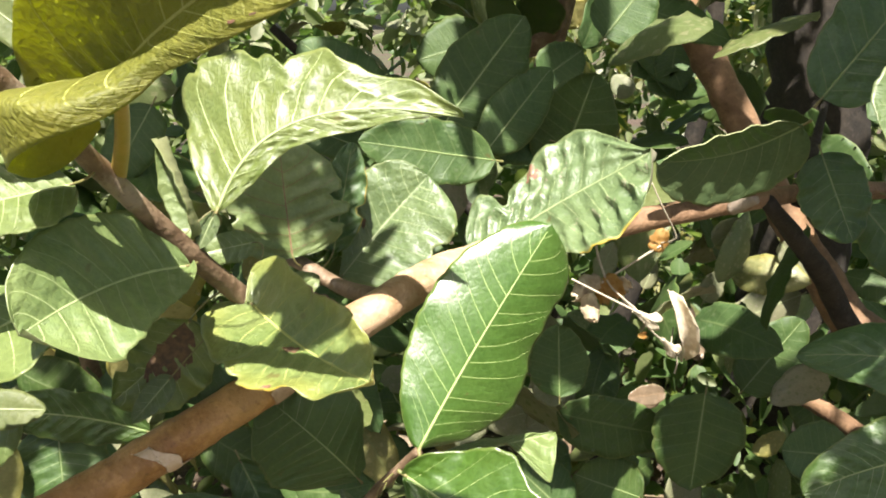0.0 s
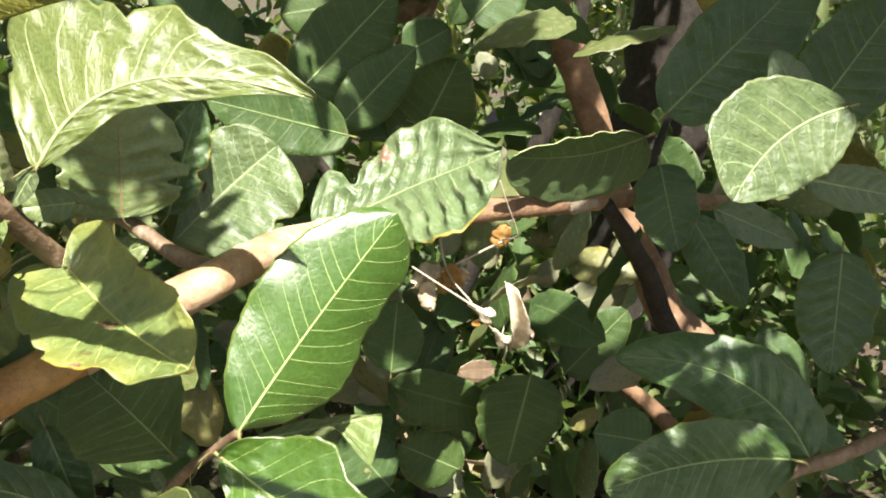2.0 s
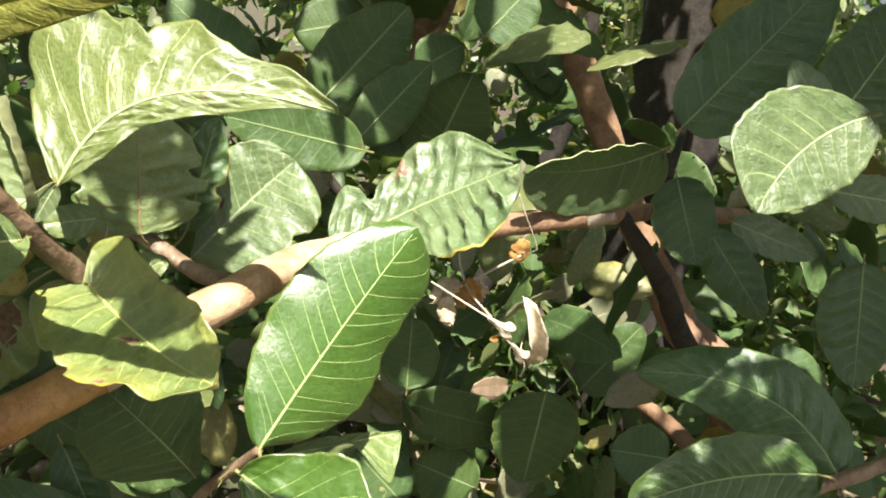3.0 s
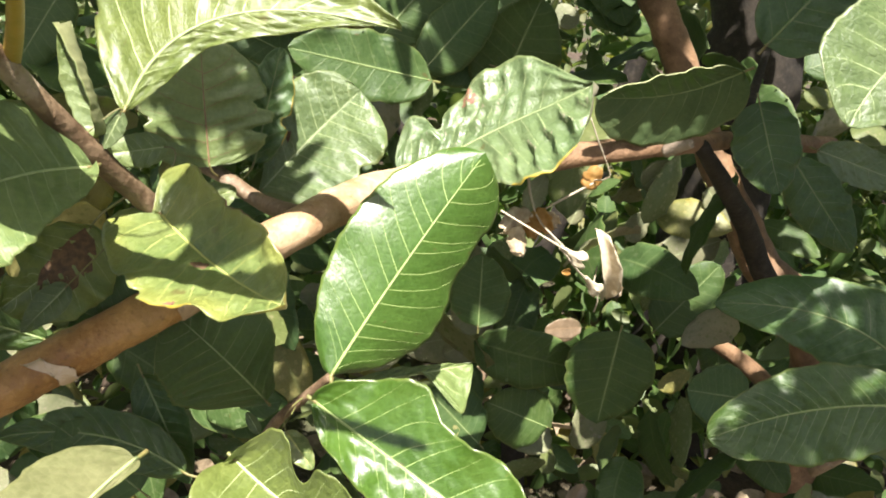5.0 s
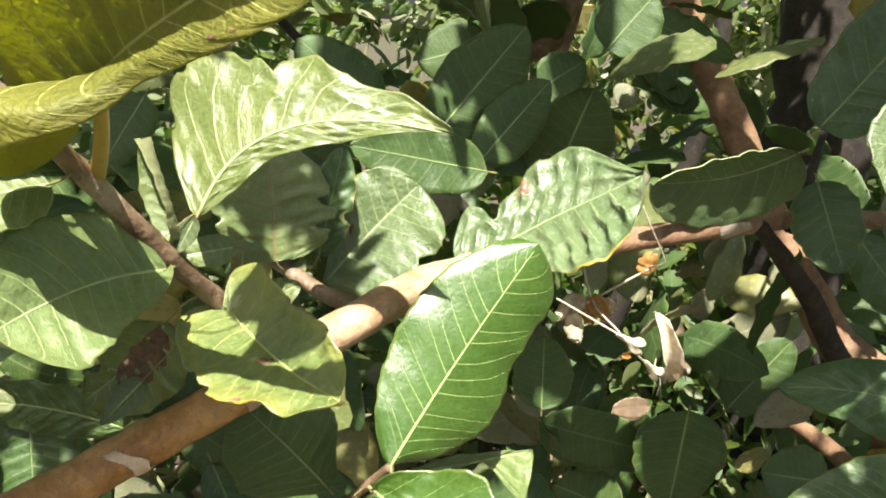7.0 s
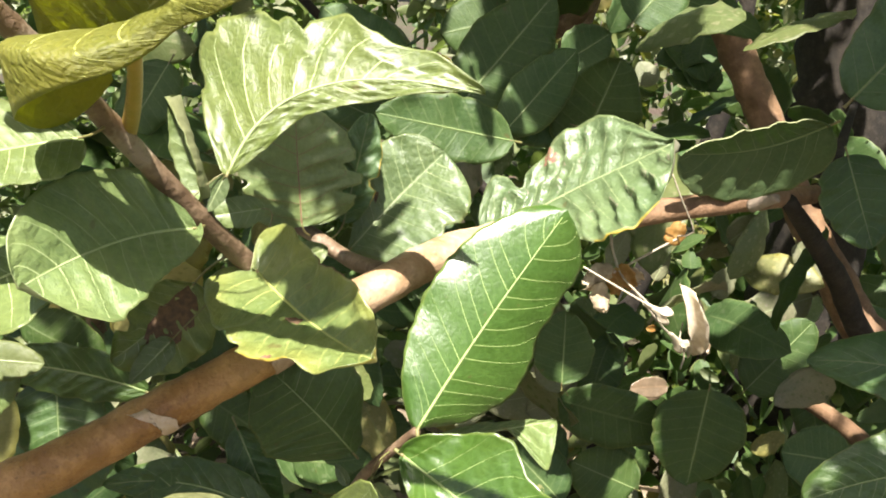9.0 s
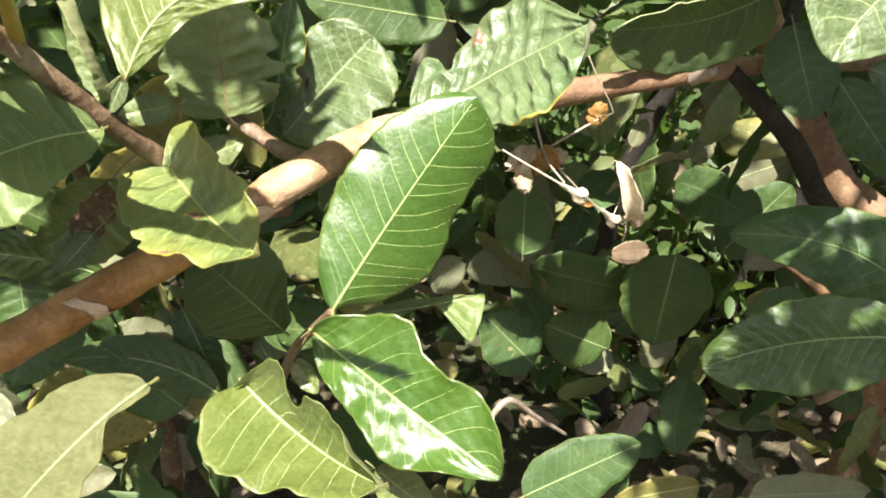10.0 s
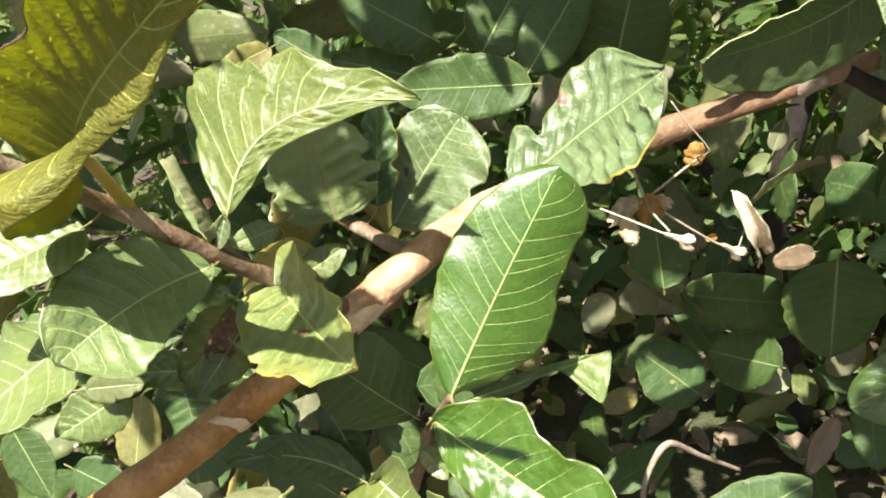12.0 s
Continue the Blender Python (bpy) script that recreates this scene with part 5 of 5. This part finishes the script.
leaf(behind, 'sunlit leaf low in the bush in the shrub behind', (0.1904, 0.8969, 0.7565), (0.2185, 0.8963, 0.7382), (0.2465, 0.8958, 0.7198), (0.2318, 0.9091, 0.7582), (0.2051, 0.8836, 0.7181), seed=126, tone=4, veins=8, q=0.55, far=True)
leaf(behind, 'yellow leaf edge in sun in the shrub behind', (0.0839, 0.7777, 0.8081), (0.0990, 0.7817, 0.8078), (0.1141, 0.7857, 0.8074), (0.0978, 0.7870, 0.8201), (0.1001, 0.7764, 0.7954), seed=127, tone=3, veins=8, q=0.55, far=True)
leaf(behind, 'dark round leaf low in the bush in the shrub behind', (0.1364, 0.7847, 0.7916), (0.1065, 0.7894, 0.8203), (0.0767, 0.7942, 0.8489), (0.0825, 0.7727, 0.7980), (0.1306, 0.8061, 0.8425), seed=128, tone=0, veins=8, q=0.55, far=True)
leaf(behind, 'dark round leaf in the shrub behind', (0.2290, 0.8576, 0.7713), (0.1895, 0.8545, 0.7884), (0.1500, 0.8513, 0.8055), (0.1774, 0.8371, 0.7574), (0.2016, 0.8718, 0.8194), seed=129, tone=0, veins=8, q=0.55, far=True)
leaf(behind, 'pale leaf low on the shrub in the shrub behind', (-0.2357, 0.3767, 1.1172), (-0.2182, 0.3805, 1.1151), (-0.2008, 0.3844, 1.1130), (-0.2181, 0.3848, 1.1244), (-0.2184, 0.3763, 1.1058), seed=130, tone=1, veins=8, q=0.55, far=True)
leaf(behind, 'dark leaf at the edge in the shrub behind', (-0.2424, 0.3236, 1.1292), (-0.2341, 0.3175, 1.1106), (-0.2257, 0.3114, 1.0920), (-0.2219, 0.3226, 1.1145), (-0.2463, 0.3124, 1.1068), seed=131, tone=0, veins=8, q=0.55, far=True)
leaf(behind, 'blue-green shaded leaf in the shrub behind', (-0.2824, 0.3893, 1.0485), (-0.2654, 0.3885, 1.0364), (-0.2483, 0.3877, 1.0243), (-0.2565, 0.3964, 1.0484), (-0.2743, 0.3806, 1.0244), seed=132, tone=0, veins=8, q=0.55, far=True)
leaf(behind, 'olive leaf in the shade in the shrub behind', (-0.2742, 0.4317, 1.0121), (-0.2693, 0.4436, 1.0355), (-0.2645, 0.4555, 1.0588), (-0.2849, 0.4413, 1.0399), (-0.2538, 0.4459, 1.0311), seed=133, tone=3, veins=8, q=0.55, far=True)
leaf(behind, 'dark leaf below the branch in the shrub behind', (-0.1147, 0.4120, 0.9964), (-0.1366, 0.4142, 1.0147), (-0.1585, 0.4164, 1.0330), (-0.1500, 0.4038, 1.0000), (-0.1232, 0.4246, 1.0295), seed=134, tone=0, veins=8, q=0.55, far=True)
leaf(behind, 'fallen reddish-brown leaf in the shrub behind', (0.2133, 1.2130, 0.6533), (0.1745, 1.1990, 0.6389), (0.1358, 1.1850, 0.6246), (0.1809, 1.1959, 0.6247), (0.1682, 1.2021, 0.6532), seed=135, tone=6, veins=8, q=0.55, far=True)
leaf(behind, 'dry brown leaf in the shrub behind', (0.3113, 1.0702, 0.8050), (0.2834, 1.0634, 0.8045), (0.2556, 1.0565, 0.8041), (0.2847, 1.0590, 0.7903), (0.2821, 1.0677, 0.8188), seed=136, tone=6, veins=8, q=0.55, far=True)
leaf(behind, 'small dry leaf in the shrub behind', (0.3171, 1.1108, 0.7767), (0.2901, 1.1034, 0.7769), (0.2630, 1.0961, 0.7772), (0.2913, 1.0985, 0.7654), (0.2889, 1.1083, 0.7884), seed=137, tone=6, veins=8, q=0.55, far=True)
leaf(behind, 'hanging dry leaf in the shrub behind', (0.3674, 1.1102, 0.8358), (0.3591, 1.1297, 0.8759), (0.3508, 1.1493, 0.9159), (0.3438, 1.1280, 0.8736), (0.3743, 1.1315, 0.8782), seed=138, tone=6, veins=8, q=0.55, far=True)
leaf(behind, 'large dry fallen leaf in the shrub behind', (0.2947, 0.8876, 0.6724), (0.2746, 0.8698, 0.6453), (0.2545, 0.8520, 0.6183), (0.2868, 0.8692, 0.6366), (0.2624, 0.8703, 0.6540), seed=139, tone=6, veins=8, q=0.55, far=True)
leaf(behind, 'leaf at the upper twig in the shrub behind', (-0.2202, 0.4709, 1.2899), (-0.2394, 0.4748, 1.3037), (-0.2586, 0.4787, 1.3174), (-0.2467, 0.4722, 1.2942), (-0.2321, 0.4774, 1.3132), seed=140, tone=1, veins=8, q=0.55, far=True)
leaf(behind, 'pale sunlit leaf in the shrub behind', (0.3147, 0.9304, 1.0539), (0.3315, 0.9351, 1.0689), (0.3483, 0.9397, 1.0839), (0.3200, 0.9385, 1.0807), (0.3430, 0.9317, 1.0570), seed=141, tone=4, veins=8, q=0.55, far=True)
leaf(behind, 'pale bent leaf in the shrub behind', (0.3922, 0.9327, 1.0585), (0.4066, 0.9267, 1.0376), (0.4210, 0.9206, 1.0168), (0.4185, 0.9290, 1.0451), (0.3947, 0.9243, 1.0301), seed=142, tone=4, veins=8, q=0.55, far=True)
leaf(behind, 'pale upright leaf in the shrub behind', (0.1848, 0.9450, 1.0114), (0.1950, 0.9539, 1.0313), (0.2052, 0.9628, 1.0512), (0.1825, 0.9531, 1.0381), (0.2074, 0.9547, 1.0245), seed=143, tone=4, veins=8, q=0.55, far=True)
leaf(behind, 'pale leaf fleck in the shrub behind', (0.2551, 1.0052, 0.9786), (0.2636, 1.0126, 0.9950), (0.2722, 1.0200, 1.0114), (0.2529, 1.0119, 1.0009), (0.2743, 1.0133, 0.9891), seed=144, tone=4, veins=8, q=0.55, far=True)
leaf(behind, 'pale leaf with brown edge in the shrub behind', (0.3368, 1.0181, 0.9576), (0.3489, 1.0267, 0.9751), (0.3609, 1.0353, 0.9925), (0.3355, 1.0265, 0.9844), (0.3623, 1.0269, 0.9657), seed=145, tone=4, veins=8, q=0.55, far=True)
leaf(behind, 'pale leaf in the bush in the shrub behind', (0.2997, 1.3372, 1.1939), (0.2853, 1.3418, 1.2100), (0.2709, 1.3465, 1.2262), (0.2705, 1.3380, 1.1979), (0.3001, 1.3456, 1.2222), seed=146, tone=4, veins=8, q=0.55, far=True)
leaf(behind, 'yellow-green leaf in the shrub behind', (0.3933, 1.3934, 1.2036), (0.4063, 1.3970, 1.2154), (0.4193, 1.4007, 1.2273), (0.3923, 1.4011, 1.2295), (0.4202, 1.3930, 1.2014), seed=147, tone=3, veins=8, q=0.55, far=True)


# ---- the shrub's crowd of leaves ----
def crowd_shapes():
    """Leaf meshes that the crowd shares."""
    made = []
    for k in range(10):
        r = np.random.default_rng(40 + k)
        length, half = 0.085 + 0.035 * r.random(), 0.022 + 0.012 * r.random()
        sag = -0.02 * r.random()
        blade = Blade((0, 0, 0), (length * 0.5, 0.004 * r.normal(), 0.004), (length, 0, sag), (length * 0.5, half, 0.006 * r.normal() + 0.006), (length * 0.5, -half, 0.006 * r.normal() + 0.006), p=0.85, q=0.55, veins=9, wave=0.0016, quilt=0.001, seed=k)
        verts, faces, slots, uv = blade_mesh(blade, 14, 4)
        tone = (0, 0, 1, 0, 4, 0, 1, 0, 3, 0)[k]
        ob = link_mesh("leaf", verts, faces, [FAR_TOP[tone], UNDER[tone]], None, (0, 0, 0), uv, slots)
        made.append(ob.data)
        bpy.data.objects.remove(ob)
    return made


CROWD = crowd_shapes()


def crowd(parent, count, lo, hi, seed, clear):
    """Leaves scattered through a box, hanging outwards and down, kept off the cleared stretch."""
    r = np.random.default_rng(seed)
    done = 0
    while done < count:
        p = r.uniform(lo, hi)
        if clear(p):
            continue
        ob = new("leaf", CROWD[int(r.integers(len(CROWD)))])
        ob.parent = parent
        tilt = Euler((r.normal(0.75, 0.55), r.normal(0.25, 0.45), r.uniform(-2.6, 2.6) - 1.57 * (r.random() < 0.4))).to_matrix().to_4x4()
        k = r.uniform(0.8, 1.25)
        ob.matrix_basis = Matrix.Translation(Vector(p) - parent.location) @ tilt @ Matrix.Diagonal((k, k, k, 1))
        done += 1


# crown leaves overhead, out of view, added for the shade they throw
r = np.random.default_rng(77)
n = 3800
rise = r.uniform(0.6, 1.5, n)
pts = np.stack([r.uniform(-1.5, 2.5, n), r.uniform(0.66, 3.0, n), 1.2 + 0 * rise], -1) + rise[:, None] * np.array(SUN_DIR / SUN_DIR.z)
m = 400
low = r.uniform(0.6, 1.2, m)
pts = np.vstack([pts, np.stack([r.uniform(0.27, 1.3, m), r.uniform(0.30, 0.72, m), 1.2 + 0 * low], -1) + low[:, None] * np.array(SUN_DIR / SUN_DIR.z)])
k = 200
over = r.uniform(0.35, 0.9, k)
pts = np.vstack([pts, np.stack([r.uniform(0.23, 0.5, k), r.uniform(0.58, 0.72, k), 1.2 + 0 * over], -1) + over[:, None] * np.array(SUN_DIR / SUN_DIR.z)])
# gaps left in the unseen crown so that the sun falls in on chosen spots
plan = pts[:, :2] - (pts[:, 2:] - 1.2) * np.array(SUN_DIR / SUN_DIR.z)[:2]
for gx, gy, gr in ((0.19, 0.80, 0.11), (0.25, 0.66, 0.05), (0.31, 0.66, 0.06), (0.44, 0.92, 0.10), (0.02, 0.75, 0.06), (0.62, 1.2, 0.12), (-0.35, 0.9, 0.1), (0.28, 1.10, 0.08), (0.10, 1.02, 0.07), (0.54, 0.80, 0.07), (0.36, 1.28, 0.08), (0.64, 1.0, 0.07), (0.245, 0.44, 0.08), (0.45, 1.6, 0.25), (0.6, 2.5, 0.35), (0.06, 0.53, 0.12), (0.20, 0.60, 0.05)):
    keep = np.hypot(plan[:, 0] - gx, plan[:, 1] - gy) > gr
    pts, plan = pts[keep], plan[keep]
def spray(count, lo, hi, label):
    """A low spray of small leaves, added out of view and given by the patch of shade that it throws at 1.2 m."""
    up = r.uniform(0.35, 0.6, count)
    spots = np.stack([r.uniform(lo[0], hi[0], count), r.uniform(lo[1], hi[1], count), 1.2 + 0 * up], -1) + up[:, None] * np.array(SUN_DIR / SUN_DIR.z)
    leaf_cloud("crown", r, spots, r.uniform(0.026, 0.036, count), [FAR_TOP[0]], label, "", parent=behind)


# unseen sprays, each set where shade is wanted below
spray(60, (-0.14, 0.482), (-0.05, 0.505), "unseen spray added for shade above the twig")
spray(150, (-0.10, 0.605), (0.17, 0.68), "unseen spray added to keep the leaves below in shade")
spray(110, (0.18, 0.27), (0.36, 0.35), "unseen spray added to shade the outer twig")
spray(90, (0.25, 0.365), (0.37, 0.415), "unseen spray added to shade the long dark leaf")
spray(110, (-0.31, 0.375), (-0.18, 0.435), "unseen spray added to shade the lower branch")
n = len(pts)
leaf_cloud("crown", r, pts, r.uniform(0.09, 0.15, n), [FAR_TOP[0], FAR_TOP[1]], "unseen upper crown, added to throw dappled shade on the shrub", "", parent=behind)
crowd(behind, 290, (-0.55, 0.72, 0.45), (0.75, 1.25, 1.55), 11, lambda p: p[1] < 0.70 + 0.25 * abs(p[0]) * 0)
shrub_two = thing("guava_shrub", (0.4, 1.7, 0.0), "dense guava shrub further back in broken light", "shrub")
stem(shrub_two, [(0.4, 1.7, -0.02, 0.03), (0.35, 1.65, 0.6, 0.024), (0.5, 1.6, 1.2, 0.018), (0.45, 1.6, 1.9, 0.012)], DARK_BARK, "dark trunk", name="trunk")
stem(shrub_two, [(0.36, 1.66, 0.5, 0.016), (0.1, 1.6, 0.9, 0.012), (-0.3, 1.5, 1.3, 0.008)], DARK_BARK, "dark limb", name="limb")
crowd(shrub_two, 290, (-1.0, 1.3, 0.2), (1.5, 2.0, 1.55), 12, lambda p: p[0] > 0.45 and p[2] > 1.15)
shrub_three = thing("guava_shrub", (-0.5, 1.2, 0.0), "low guava shrub with shaded leaves", "shrub")
stem(shrub_three, [(-0.5, 1.2, -0.02, 0.02), (-0.45, 1.1, 0.5, 0.015), (-0.5, 1.0, 1.1, 0.008)], TWIG_BARK, "thin trunk", name="trunk")
crowd(shrub_three, 200, (-0.9, 0.55, 0.2), (-0.2, 1.0, 1.5), 13, lambda p: p[2] > 0.98 + 0.9 * (p[1] - 0.55))

# ---- dark tree trunk and bright bushes further off ----
old_tree = thing("tree", (0.86, 2.0, 0.0), "old tree with a dark rough trunk in deep shade", "tree")
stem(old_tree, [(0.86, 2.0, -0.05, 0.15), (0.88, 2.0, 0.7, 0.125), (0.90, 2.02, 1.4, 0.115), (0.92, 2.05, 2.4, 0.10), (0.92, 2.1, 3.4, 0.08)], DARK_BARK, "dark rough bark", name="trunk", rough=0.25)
r = np.random.default_rng(21)
n = 900
pts = np.stack([r.uniform(-0.4, 2.0, n), r.uniform(1.9, 3.2, n), r.uniform(2.2, 3.6, n)], -1)
leaf_cloud("crown", r, pts, r.uniform(0.07, 0.14, n), [FAR_TOP[0], FAR_TOP[1]], "dark overhanging crown", "", parent=old_tree)


def bush(name, seed, lo, hi, count, size, mats, label):
    r = np.random.default_rng(seed)
    lo, hi = np.array(lo), np.array(hi)
    clumps = r.uniform(lo, hi, (max(6, count // 60), 3))
    pts = clumps[r.integers(len(clumps), size=count)] + r.normal(0, 0.12, (count, 3))
    pts[:, 2] = np.abs(pts[:, 2] - 0.04) + 0.04
    return leaf_cloud(name, r, pts, r.uniform(*size, count), mats, label, "bush")


bush("bush", 34, (-1.6, 1.7, 0.05), (2.6, 3.6, 0.95), 7500, (0.05, 0.10), [FAR_TOP[0], FAR_TOP[1], FAR_TOP[0]], "low undergrowth of broad leaves over the soil")
bush("bush", 31, (0.3, 2.4, 0.3), (2.4, 3.4, 1.5), 2600, (0.03, 0.07), [FAR_TOP[1], FAR_TOP[4], FAR_TOP[3]], "bright sunlit small-leaved bush behind the shrub")
bush("bush", 32, (-3.0, 3.0, 0.2), (3.6, 5.0, 2.2), 13000, (0.06, 0.12), [FAR_TOP[0], FAR_TOP[1], FAR_TOP[4]], "tall mixed hedge of green foliage at the back")
bush("bush", 33, (-2.6, 1.4, 0.1), (-0.9, 3.0, 1.5), 1800, (0.05, 0.10), [FAR_TOP[0], FAR_TOP[1]], "leafy undergrowth beside the shrub")
bush("bush", 35, (-7.0, 6.5, 0.3), (7.0, 8.5, 3.8), 9000, (0.14, 0.26), [FAR_TOP[0], FAR_TOP[1], FAR_TOP[4]], "line of leafy trees at the far edge")
